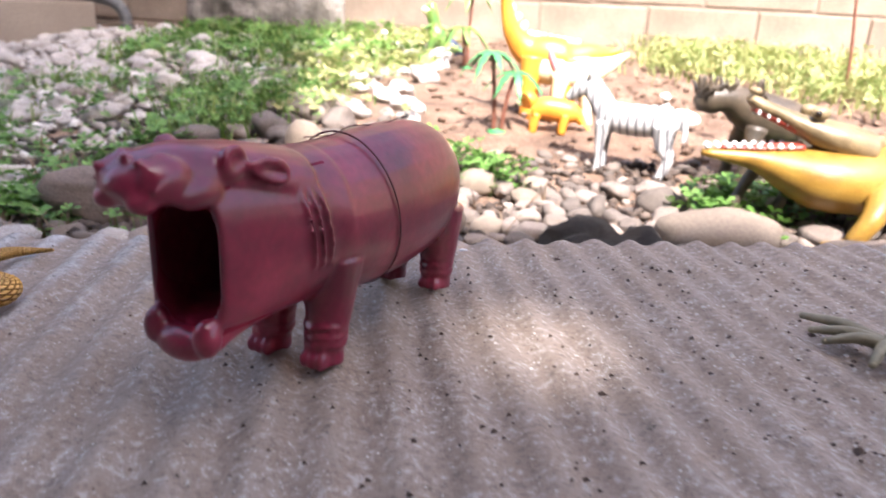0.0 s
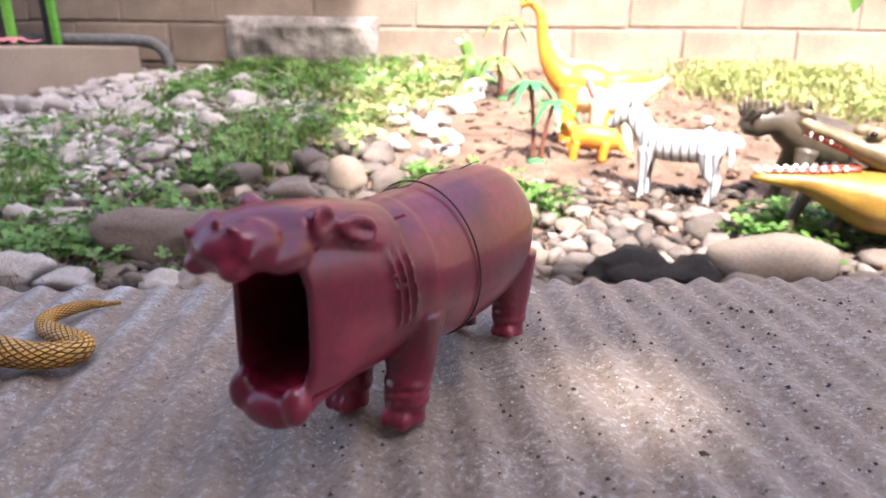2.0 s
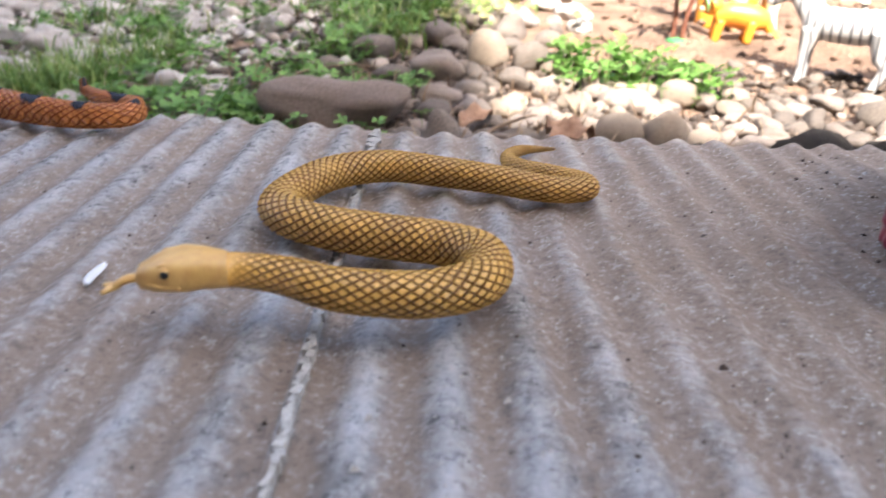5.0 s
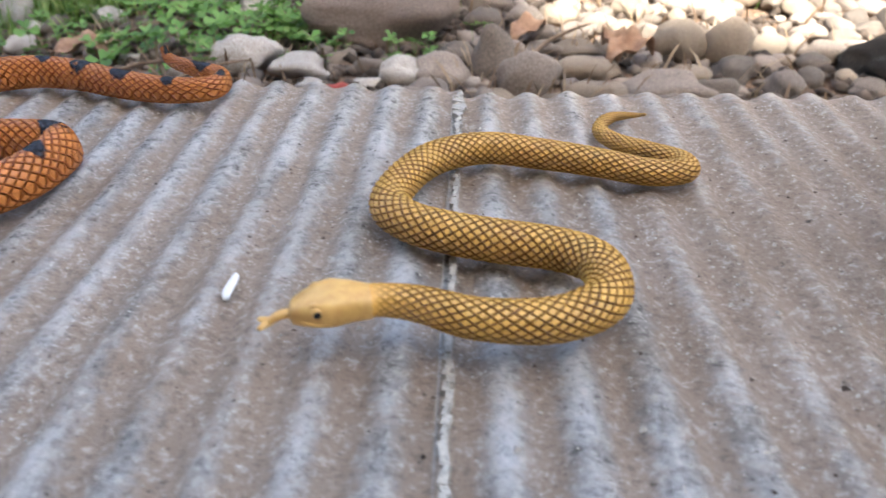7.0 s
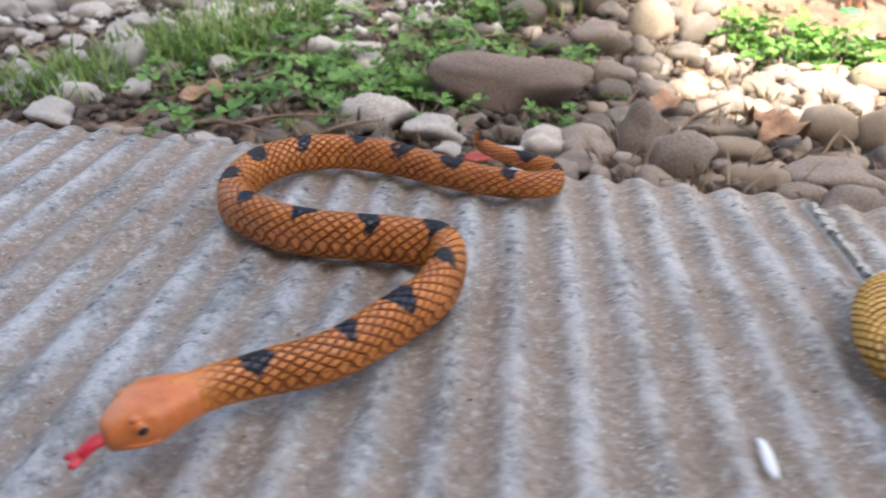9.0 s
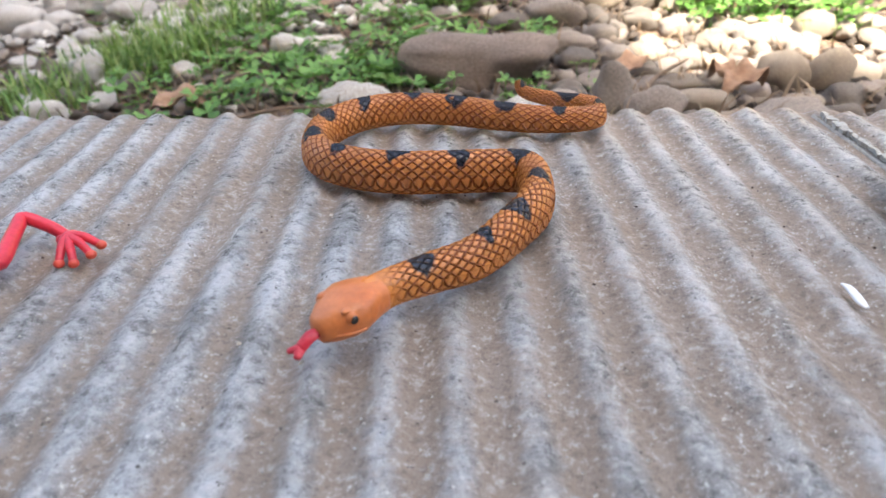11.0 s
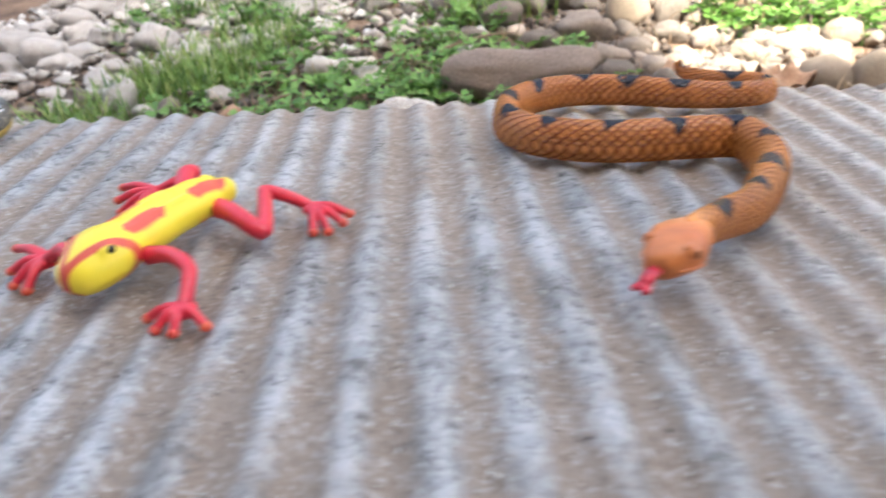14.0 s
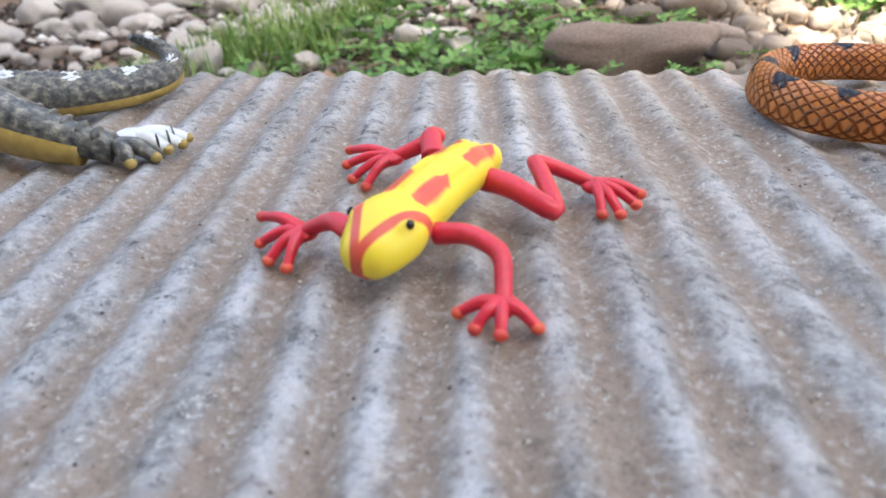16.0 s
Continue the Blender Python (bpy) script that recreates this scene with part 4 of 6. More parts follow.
stone("pebble", S_RIVER[0], -0.501, 1.347, 0.074, 0.048, 0.038, -4, "broad greyish brown river pebble", "river pebbles", 0.15, 3)
stone("pebble", S_RIVER[1], -0.633, 1.373, 0.055, 0.036, 0.046, 12, "rounded dark brown river pebble", "river pebbles", 0.15, -3)
stone("pebble", S_RIVER[2], -0.339, 0.862, 0.027, 0.018, 0.018, -5, "small dark river pebble wedged between others", "river pebbles", 0.15, -2)
stone("tan_pebble", S_TAN[3], -0.306, 0.866, 0.044, 0.029, 0.019, 11, "small tan pebble half buried", "river pebbles", 0.15, 4)
stone("pebble", S_RIVER[4], -0.205, 1.303, 0.067, 0.043, 0.040, 4, "broad greyish brown river pebble", "river pebbles", 0.15, 3)
stone("tan_pebble", S_TAN[0], -0.045, 1.330, 0.057, 0.037, 0.030, -4, "small tan pebble half buried", "river pebbles", 0.15, 7)
stone("tan_pebble", S_TAN[1], 0.006, 1.298, 0.068, 0.044, 0.053, 4, "smooth tan river pebble", "river pebbles", 0.15, -6)
stone("pebble", S_RIVER[7], -0.273, 1.328, 0.059, 0.038, 0.039, -13, "broad greyish brown river pebble", "river pebbles", 0.15, 4)
stone("pebble", S_RIVER[0], -0.342, 1.253, 0.057, 0.037, 0.040, -2, "small dark river pebble wedged between others", "river pebbles", 0.15, -3)
stone("pebble", S_RIVER[1], -0.951, 0.852, 0.049, 0.032, 0.021, -1, "small dark river pebble wedged between others", "river pebbles", 0.15, -6)
stone("pebble", S_RIVER[2], -0.768, 0.912, 0.041, 0.026, 0.025, 5, "small dark river pebble wedged between others", "river pebbles", 0.15, 7)
stone("boulder", S_TAN[0], 0.362, 1.105, 0.170, 0.13, 0.088, 4, "big smooth tan boulder beside the sheet", "garden rocks")
stone("dark_rock", S_DARK[0], 0.165, 1.040, 0.105, 0.08, 0.060, 10, "charred black lump of rock", "garden rocks")
stone("dark_rock", S_DARK[1], 0.235, 1.050, 0.085, 0.07, 0.052, 60, "charred black lump of rock", "garden rocks")
stone("pebble", S_RIVER[6], 0.560, 1.060, 0.130, 0.09, 0.060, 5, "flat pale grey river pebble", "river pebbles")


def joined_stones(name, n, xr, yr, sizes, meshes, mat, label, gap, seed):
    """Stones too small and many to pick apart, one sheet of them."""
    rnd = random.Random(seed)
    made = tries = 0
    verts, faces = [], []
    while made < n and tries < n * 60:
        tries += 1
        x, y, s = rnd.uniform(*xr), rnd.uniform(*yr), rnd.uniform(*sizes)
        if any((x - a) ** 2 + (y - b) ** 2 < (gap * (r + s / 2)) ** 2 for a, b, r in taken):
            continue
        me, h = rnd.choice(meshes), s * rnd.uniform(0.45, 0.8)
        m = pose(x, y, ground_z(x, y) + 0.25 * h, rnd.uniform(-14, 14), rnd.uniform(-14, 14), rnd.uniform(0, 360)) @ Matrix.Diagonal((s / 2, s * rnd.uniform(0.3, 0.48), h / 2, 1))
        b = len(verts)
        verts += [tuple(m @ v.co) for v in me.vertices]
        faces += [tuple(b + i for i in p.vertices) for p in me.polygons]
        taken.append((x, y, s / 2))
        made += 1
    tagged(raw(name, verts, faces, mat, True), label, "pebbles", kind="stuff")


def scatter(n, xr, yr, sizes, meshes, name, label, group, gap=0.8, flat=(0.42, 0.75), stuff_after=10 ** 9, seed=1, where=None):
    rnd = random.Random(seed)
    made = tries = 0
    while made < n and tries < n * 60:
        tries += 1
        x, y = rnd.uniform(*xr), rnd.uniform(*yr)
        s = rnd.uniform(*sizes) * (1.25 if rnd.random() < 0.15 else 1)
        if where and rnd.random() > where(x, y):
            continue
        if any((x - a) ** 2 + (y - b) ** 2 < (gap * (r + s / 2)) ** 2 for a, b, r in taken):
            continue
        d, h = s * rnd.uniform(0.6, 0.95), s * rnd.uniform(*flat)
        stone(name, rnd.choice(meshes), x, y, s, d, h, rnd.uniform(0, 360), label, group, rnd.uniform(0.1, 0.3), rnd.uniform(-14, 14))
        made += 1


MIX = S_RIVER + S_RIVER[:4] + S_TAN[:3]
scatter(210, (-0.42, 0.75), (0.68, 1.36), (0.034, 0.060), MIX, "pebble", "rounded brown river pebble in the bed", "river pebbles", 0.72, seed=2)
SMALL = stone_set("small_pebble", M_PEB, 5, 0.40, 0.9, 2)
M_MIXED = surface("mixed_pebbles", [(0.09, 0.072, 0.06), (0.17, 0.135, 0.113), (0.27, 0.22, 0.18)], 14, 0.8, 0.35, 220, vary=0.5, dist=0.002, islands=True)
joined_stones("small_pebbles", 260, (-0.45, 0.80), (0.66, 1.55), (0.018, 0.036), SMALL, M_MIXED, "small rounded river pebbles between larger ones", 0.72, 3)
joined_stones("dark_pebbles", 170, (-1.05, -0.38), (0.70, 1.50), (0.016, 0.044), SMALL, M_MIXED, "small dark river pebbles in leaf litter", 0.8, 4)
scatter(22, (-0.65, -0.22), (1.30, 1.85), (0.04, 0.09), S_RIVER, "pebble", "brown river pebble at the soil's edge", "river pebbles", 0.8, seed=5)
scatter(150, (-2.0, -0.75), (1.40, 3.30), (0.05, 0.10), S_WHITE, "limestone", "pale limestone lump in the gravel bed", "white stones", 0.85, seed=6,
        where=lambda x, y: 1.0 if x < -0.95 - 0.12 * (y - 1.4) else 0.25)
scatter(110, (-1.7, -0.6), (1.05, 2.4), (0.03, 0.06), S_WHITE[:3] + S_RIVER[:5], "limestone", "small pale stone between grass tufts", "white stones", 0.85, seed=7)
scatter(48, (-0.62, -0.15), (1.6, 3.3), (0.035, 0.09), S_WHITE, "limestone", "sunlit pale stone in the grass", "white stones", 0.9, seed=8)

scatter(60, (-2.0, -1.15), (0.95, 1.7), (0.04, 0.08), S_WHITE + S_RIVER[:3], "limestone", "pale stone lying in dark soil", "white stones", 0.85, seed=9)


def gravel(name, n, xr, yr, sizes, mat, label, seed):
    rnd = random.Random(seed)
    verts, faces = [], []
    for _ in range(n):
        x, y, s = rnd.uniform(*xr), rnd.uniform(*yr), rnd.uniform(*sizes)
        z, a, lean = ground_z(x, y) + bumps(x, y) + 0.2 * s, rnd.uniform(0, 6.3), rnd.uniform(-0.4, 0.4)
        b = len(verts)
        for px, py, pz in ((1, 0, 0), (0.5, 0.7, 0.1), (-0.6, 0.6, 0), (-1, -0.1, 0.1), (-0.4, -0.7, 0), (0.6, -0.6, 0), (0.1, 0, 0.6), (0, 0, -0.5)):
            k = s * 0.5 * rnd.uniform(0.75, 1.2)
            verts.append((x + k * (px * math.cos(a) - py * math.sin(a)), y + k * (px * math.sin(a) + py * math.cos(a)), z + k * (pz + lean * px)))
        for i in range(6):
            faces += [(b + i, b + (i + 1) % 6, b + 6), (b + (i + 1) % 6, b + i, b + 7)]
    tagged(raw(name, verts, faces, mat, True), label, "gravel", kind="stuff")


# soil crumbs toned darker than the ground, for contrast between the stones
M_GRIT = surface("dark_soil_crumbs", [(0.035, 0.025, 0.019), (0.075, 0.054, 0.042), (0.13, 0.098, 0.078)], 30, 0.95, 0.6, 200, vary=0.3, islands=True)
gravel("grit", 3600, (-0.5, 0.9), (0.62, 1.5), (0.010, 0.032), M_GRIT, "small stone chips between the pebbles", 11)
gravel("litter_stones", 5200, (-2.2, -0.3), (0.62, 1.9), (0.010, 0.034), M_GRIT, "dark crumbs of soil and stone", 12)
gravel("white_gravel", 3200, (-2.1, -0.6), (1.4, 3.5), (0.015, 0.05), M_WHITE, "pale limestone gravel", 13)
gravel("clods", 700, (-0.2, 1.6), (1.45, 3.4), (0.010, 0.035), M_SOIL, "loose crumbs of dug soil", 14)


# ---- plants ----
def clover(name, spots, n, mat, label, seed, size=(0.008, 0.017), tall=(0.01, 0.05)):
    """Many trefoil leaves on thin stems, gathered round the spots (x, y, spread)."""
    rnd = random.Random(seed)
    verts, faces = [], []
    for _ in range(n):
        sx, sy, sp = rnd.choice(spots)
        x, y = rnd.gauss(sx, sp), rnd.gauss(sy, sp)
        if y < 0.62:
            continue
        s, hgt = rnd.uniform(*size), rnd.uniform(*tall)
        z0 = ground_z(x, y)
        z, tx, ty = z0 + hgt, rnd.uniform(-0.5, 0.5), rnd.uniform(-0.5, 0.5)
        a0 = rnd.uniform(0, 6.3)
        for k in range(3):
            a = a0 + k * 2.09
            b = len(verts)
            for r, o, up in ((0, 0, 0), (0.7, 0.55, 0.22), (1.05, 0.3, 0.16), (0.95, 0, 0.02), (1.05, -0.3, 0.16), (0.7, -0.55, 0.22)):
                dx, dy = s * (r * math.cos(a) - o * math.sin(a)), s * (r * math.sin(a) + o * math.cos(a))
                verts.append((x + dx, y + dy, z + s * up + tx * dx + ty * dy))
            faces += [(b, b + 1, b + 2, b + 3), (b, b + 3, b + 4, b + 5)]
        b = len(verts)
        verts += [(x - 0.0006, y, z), (x + 0.0006, y, z), (x + rnd.uniform(-0.01, 0.01), y + rnd.uniform(-0.01, 0.01), z0 - 0.005)]
        faces.append((b, b + 1, b + 2))
    tagged(raw(name, verts, faces, mat), label, "clover", kind="stuff")


def blades(name, spots, n, mat, label, seed, tall=(0.03, 0.09), width=0.0022):
    rnd = random.Random(seed)
    verts, faces = [], []
    for _ in range(n):
        sx, sy, sp = rnd.choice(spots)
        x, y = rnd.gauss(sx, sp), rnd.gauss(sy, sp)
        if y < 0.62 or y > 3.6:
            continue
        hgt, a = rnd.uniform(*tall), rnd.uniform(0, 6.3)
        z, ca, sa, bend, w = ground_z(x, y) - 0.004, math.cos(a), math.sin(a), rnd.uniform(0.2, 1.0), width * rnd.uniform(0.7, 1.6)
        b = len(verts)
        for t in (0, 0.4, 0.75):
            f = bend * hgt * t * t
            for s in (-1, 1):
                verts.append((x + f * ca - s * w * (1 - 0.4 * t) * sa, y + f * sa + s * w * (1 - 0.4 * t) * ca, z + hgt * t * (1 - 0.25 * bend * t)))
        verts.append((x + bend * hgt * ca, y + bend * hgt * sa, z + hgt * (1 - 0.3 * bend)))
        faces += [(b, b + 1, b + 3, b + 2), (b + 2, b + 3, b + 5, b + 4), (b + 4, b + 5, b + 6)]
    tagged(raw(name, verts, faces, mat), label, "grass", kind="stuff")


rs = random.Random(21)
NEAR_L = [(rs.uniform(-1.05, -0.62), rs.uniform(0.95, 1.5), 0.06) for _ in range(30)] + [(-0.68, 1.10, 0.03), (-0.60, 1.25, 0.04), (-0.45, 1.27, 0.03)]
clover("clover_patch", NEAR_L, 450, M_CLOVER, "low green clover growing between stones", 31, (0.010, 0.021), (0.006, 0.045))
blades("grass_tuft", [(rs.uniform(-1.35, -0.98), rs.uniform(1.0, 1.45), 0.06) for _ in range(9)], 1900, M_GRASS, "fine bright green grass tuft", 32, (0.03, 0.085), 0.0016)
MID_L = [(rs.uniform(-1.5, -0.45), rs.uniform(1.55, 2.15), 0.07) for _ in range(28)]
clover("clover_band", MID_L, 520, M_CLOVER, "green clover band across the gravel", 33, (0.010, 0.022), (0.01, 0.06))
blades("grass_band", MID_L[::3], 1500, M_GRASS, "green grass between pale stones", 34)
FAR_L = [(rs.uniform(-1.35, -0.4), rs.uniform(2.5, 3.55), 0.10) for _ in range(34)]
clover("clover_far", FAR_L, 750, M_CLOVER, "green weeds along the foot of the wall", 35, (0.014, 0.028), (0.01, 0.07))
blades("grass_far", FAR_L, 1300, M_GRASS, "green grass along the foot of the wall", 36, (0.04, 0.11), 0.003)
SUNNY = [(rs.uniform(-0.62, -0.22), rs.uniform(1.75, 3.4), 0.08) for _ in range(20)]
clover("clover_sunny", SUNNY, 800, M_LAWN_LIT, "sunlit yellow-green weeds beside the soil", 37, (0.012, 0.024), (0.01, 0.06))
clover("clover_clump", [(-0.10, 1.38, 0.045), (-0.02, 1.37, 0.04), (0.03, 1.33, 0.03), (-0.17, 1.42, 0.03)], 200, M_CLOVER, "bushy green weed at the edge of the pebbles", 38, (0.009, 0.02), (0.01, 0.06))
clover("weed_clump", [(0.50, 1.30, 0.05), (0.42, 1.25, 0.04), (0.60, 1.35, 0.05)], 220, M_CLOVER, "low green weed behind the tan boulder", 39, (0.010, 0.022), (0.01, 0.06))
RIGHT = [(rs.uniform(0.75, 2.4), rs.uniform(2.2, 3.5), 0.14) for _ in range(40)]
blades("lawn", RIGHT, 4200, M_LAWN_LIT, "bright sunlit grass before the wall", 40, (0.04, 0.12), 0.003)
clover("lawn_weeds", RIGHT, 1100, M_LAWN_LIT, "bright sunlit weeds before the wall", 41, (0.014, 0.028), (0.01, 0.07))
blades("dry_litter", [(rs.uniform(-0.95, 0.1), rs.uniform(0.75, 1.4), 0.08) for _ in range(24)], 700, M_STRAW, "dry stalks and leaf litter", 42, (0.02, 0.07), 0.0018)


def crumbs(name, n, xr, yr, sizes, mat, label, seed, density=None):
    """Grit lying on the sheets."""
    rnd = random.Random(seed)
    verts, faces = [], []
    while n:
        x, y, s = rnd.uniform(*xr), rnd.uniform(*yr), rnd.uniform(*sizes) * (2 if rnd.random() < 0.04 else 1)
        if density and rnd.random() > density(x, y):
            continue
        n -= 1
        if y > 0.36 + 0.16 * (x + 0.5):
            continue
        b = len(verts)
        for px, py, pz in ((1, 0, 0), (-0.5, 0.8, 0), (-0.5, -0.8, 0), (0.1, 0, 0.9)):
            k = s * rnd.uniform(0.6, 1.2)
            verts.append((x + k * px, y + k * py, 0.0004 + k * pz))
        faces += [(b, b + 1, b + 3), (b + 1, b + 2, b + 3), (b + 2, b, b + 3)]
    tagged(raw(name, verts, faces, mat), label, "grit", kind="stuff")


M_CRUMB = surface("dark_crumbs", [(0.03, 0.02, 0.015), (0.09, 0.06, 0.045)], 400, 0.95, 0)
M_SAND = surface("pale_sand", [(0.40, 0.37, 0.33), (0.66, 0.63, 0.58)], 900, 0.6, 0)
crumbs("soil_crumbs", 1100, (-0.06, 0.35), (0.12, 0.5), (0.0004, 0.0014), M_CRUMB, "dark crumbs of soil on the sheet", 51)
crumbs("soil_specks", 500, (-0.95, -0.06), (0.05, 0.42), (0.0003, 0.0009), M_CRUMB, "dark specks of soil on the sheet", 52)
crumbs("sand_grains", 12000, (-0.95, 0.35), (0.1, 0.5), (0.0003, 0.00075), M_SAND, "pale glittering sand grains on the sheet", 53)


# ---- seam crust and chips ----
def crust():
    bm = bmesh.new()
    rnd = random.Random(5)
    for k in range(90):
        t = k / 89
        x, y = -0.2535 + 0.0495 * t + rnd.uniform(-0.0007, 0.0007), 0.405 - 0.243 * t
        w = rnd.uniform(0.0012, 0.0024) * (2.4 if 0.02 < t < 0.10 else 1)
        box(bm, (x, y, 0.0008), (w, 0.0034, 0.0022 * rnd.uniform(0.6, 1.3)), (rnd.uniform(-8, 8), rnd.uniform(-8, 8), 12 + rnd.uniform(-20, 20)))
    tagged(link_mesh("seam_crust", bm, M_CRUST, False), "crumbling whitish cement along the joint of the sheets", "cement seam")


def chip(x, y, yaw, length, wide):
    bm = bmesh.new()
    tube(bm, [(-length / 2, 0, 0), (-length / 4, 0.0004, 0.0004), (length / 4, -0.0002, 0.0004), (length / 2, 0.0003, 0)], [wide * 0.25, wide * 0.5, wide * 0.45, wide * 0.15], 8, 0, 1, 0.5, 12)
    ob = link_mesh("paint_chip", bm, surface("white_flake", [(0.72, 0.72, 0.72), (0.82, 0.82, 0.82)], 200, 0.6, 0.1))
    ob.matrix_world = pose(x, y, 0.0022, 0, 0, yaw)
    tagged(ob, "white flake lying on the sheet", "paint chip", group="white flakes")


crust()
chip(-0.2885, 0.2395, 104, 0.0135, 0.0032)
chip(0.014, 0.4395, 20, 0.004, 0.002)


# ---- fallen leaves and sprigs ----
def fallen_leaf(x, y, yaw, length, mat, label, curl=0.5):
    bm = bmesh.new()
    rows = []
    for k in range(11):
        t = k / 10
        w = 0.30 * length * math.sin(math.pi * (0.04 + 0.93 * t)) * (1 + 0.15 * math.sin(9 * t))
        z = curl * length * (0.25 * math.sin(3 * t) + 0.1 * math.sin(11 * t))
        rows.append([bm.verts.new((length * (t - 0.5), o * w, z + curl * 0.5 * w * o * o)) for o in (-1, -0.5, 0, 0.5, 1)])
    for a, b in zip(rows, rows[1:]):
        for k in range(4):
            bm.faces.new((a[k], a[k + 1], b[k + 1], b[k]))
    ob = link_mesh("fallen_leaf", bm, mat)
    ob.matrix_world = pose(x, y, ground_z(x, y) + 0.022, 8, -6, yaw)
    s = ob.modifiers.new("thickness", "SOLIDIFY")
    s.thickness = 0.0008
    tagged(ob, label, "leaf", group="fallen leaves")


M_REDLEAF = surface("red_leaf", [(0.20, 0.02, 0.015), (0.32, 0.05, 0.03)], 60, 0.6, 0.3)
M_DRYLEAF = surface("dry_leaf", [(0.20, 0.10, 0.055), (0.36, 0.22, 0.14)], 60, 0.8, 0.5)
fallen_leaf(-0.500, 0.830, 10, 0.045, M_REDLEAF, "small dark red fallen leaf", 0.3)
fallen_leaf(-0.160, 0.985, 40, 0.075, M_DRYLEAF, "curled dry brown leaf on the pebbles", 1.1)
fallen_leaf(-0.185, 1.010, 110, 0.060, M_DRYLEAF, "curled dry brown leaf on the pebbles", 1.2)
fallen_leaf(-0.300, 1.060, 60, 0.070, M_DRYLEAF, "curled dry brown leaf on the pebbles", 0.8)
fallen_leaf(-0.960, 0.960, 20, 0.090, M_DRYLEAF, "curled dry brown leaf at the edge of the grass", 0.8)
clover("boulder_sprigs", [(-0.56, 0.975, 0.015), (-0.47, 0.965, 0.018), (-0.44, 0.985, 0.015), (-0.62, 0.99, 0.02), (-0.36, 1.02, 0.012)], 30, M_CLOVER, "small green sprigs before the boulder", 43, (0.007, 0.014), (0.01, 0.05))


def twig(x, y, yaw, length):
    bm = bmesh.new()
    tube(bm, [(-length / 2, 0, 0), (-length / 6, 0.006, 0.010), (length / 5, -0.004, 0.018), (length / 2, 0.004, 0.012)], [0.0035, 0.003, 0.0024, 0.0012], 7, 0, n=18)
    ob = link_mesh("twig", bm, M_TWIG)
    ob.matrix_world = pose(x, y, ground_z(x, y) + 0.02, 0, 0, yaw)
    tagged(ob, "thin dry brown twig among the stones", "twig", group="dry twigs")


M_TWIG = surface("dry_twig", [(0.10, 0.065, 0.04), (0.19, 0.13, 0.09)], 50, 0.9, 0.4)
for x, y, yaw, ln in ((-0.79, 0.90, 20, 0.16), (-0.70, 0.87, 50, 0.13), (-0.86, 0.86, -10, 0.14), (-0.25, 1.03, 60, 0.15), (-0.62, 1.32, 35, 0.18), (-0.74, 1.10, -30, 0.12), (-0.93, 1.05, 70, 0.14)):
    twig(x, y, yaw, ln)


# ---- toy animals in the garden ----
def paint(name, tones, rough=0.42, scale=40, bump=0.15):
    return surface(name, tones, scale, rough, bump, 300, dist=0.001)


M_CROC = paint("croc_yellow", [(0.15, 0.08, 0.012), (0.26, 0.145, 0.022), (0.34, 0.21, 0.045)], scale=18, bump=0.6)
M_CROCTOP = paint("croc_back", [(0.13, 0.095, 0.05), (0.26, 0.19, 0.10)], scale=30, bump=0.8)
M_TOOTH = paint("tooth_white", [(0.75, 0.75, 0.72), (0.85, 0.85, 0.83)])
M_MOUTH = paint("mouth_red", [(0.20, 0.03, 0.02), (0.30, 0.05, 0.03)])
M_DINO = paint("dark_dino", [(0.03, 0.024, 0.018), (0.10, 0.075, 0.05)], scale=30, bump=0.8)
M_ORANGE = paint("sauropod_orange", [(0.62, 0.20, 0.02), (0.72, 0.36, 0.05)], scale=14)
M_CREAM = paint("cream_plastic", [(0.72, 0.62, 0.36), (0.80, 0.74, 0.55)])
M_TGREEN = paint("toy_green", [(0.05, 0.16, 0.04), (0.20, 0.28, 0.06)])
M_FROND = paint("frond_green", [(0.03, 0.20, 0.06), (0.07, 0.30, 0.10)])
M_TRUNK = paint("trunk_brown", [(0.12, 0.04, 0.025), (0.20, 0.08, 0.05)])
M_LIZ = paint("lizard_grey", [(0.03, 0.031, 0.03), (0.10, 0.098, 0.09), (0.30, 0.275, 0.21)], 0.36, 330, 0.8)
M_LIZY = paint("lizard_belly", [(0.30, 0.20, 0.045), (0.42, 0.30, 0.09)], 0.42, 60, 0.4)
M_LIZW = paint("lizard_white", [(0.55, 0.57, 0.57), (0.72, 0.74, 0.74)], 0.4, 200, 0.3)
M_GECKO = paint("olive_rubber", [(0.17, 0.145, 0.085), (0.26, 0.23, 0.15)], 0.5, 100, 0.5)
M_PINK = paint("pink_cloth", [(0.50, 0.16, 0.18), (0.62, 0.26, 0.28)], 0.9)


def zebra_paint():
    m = bpy.data.materials.new("zebra_stripes")
    m.use_nodes = True
    n, l, b = links_of(m)
    co = n.new("ShaderNodeTexCoord")
    w = n.new("ShaderNodeTexWave")
    w.inputs["Scale"].default_value, w.inputs["Distortion"].default_value, w.inputs["Detail"].default_value = 22, 2.5, 2
    l.new(co.outputs["Object"], w.inputs["Vector"])
    r = n.new("ShaderNodeValToRGB")
    r.color_ramp.elements[0].position, r.color_ramp.elements[0].color = 0.12, (0.14, 0.14, 0.15, 1)
    r.color_ramp.elements[1].position, r.color_ramp.elements[1].color = 0.34, (0.50, 0.49, 0.48, 1)
    l.new(w.outputs["Fac"], r.inputs[0])
    l.new(r.outputs[0], b.inputs["Base Color"])
    b.inputs["Roughness"].default_value = 0.45
    return m


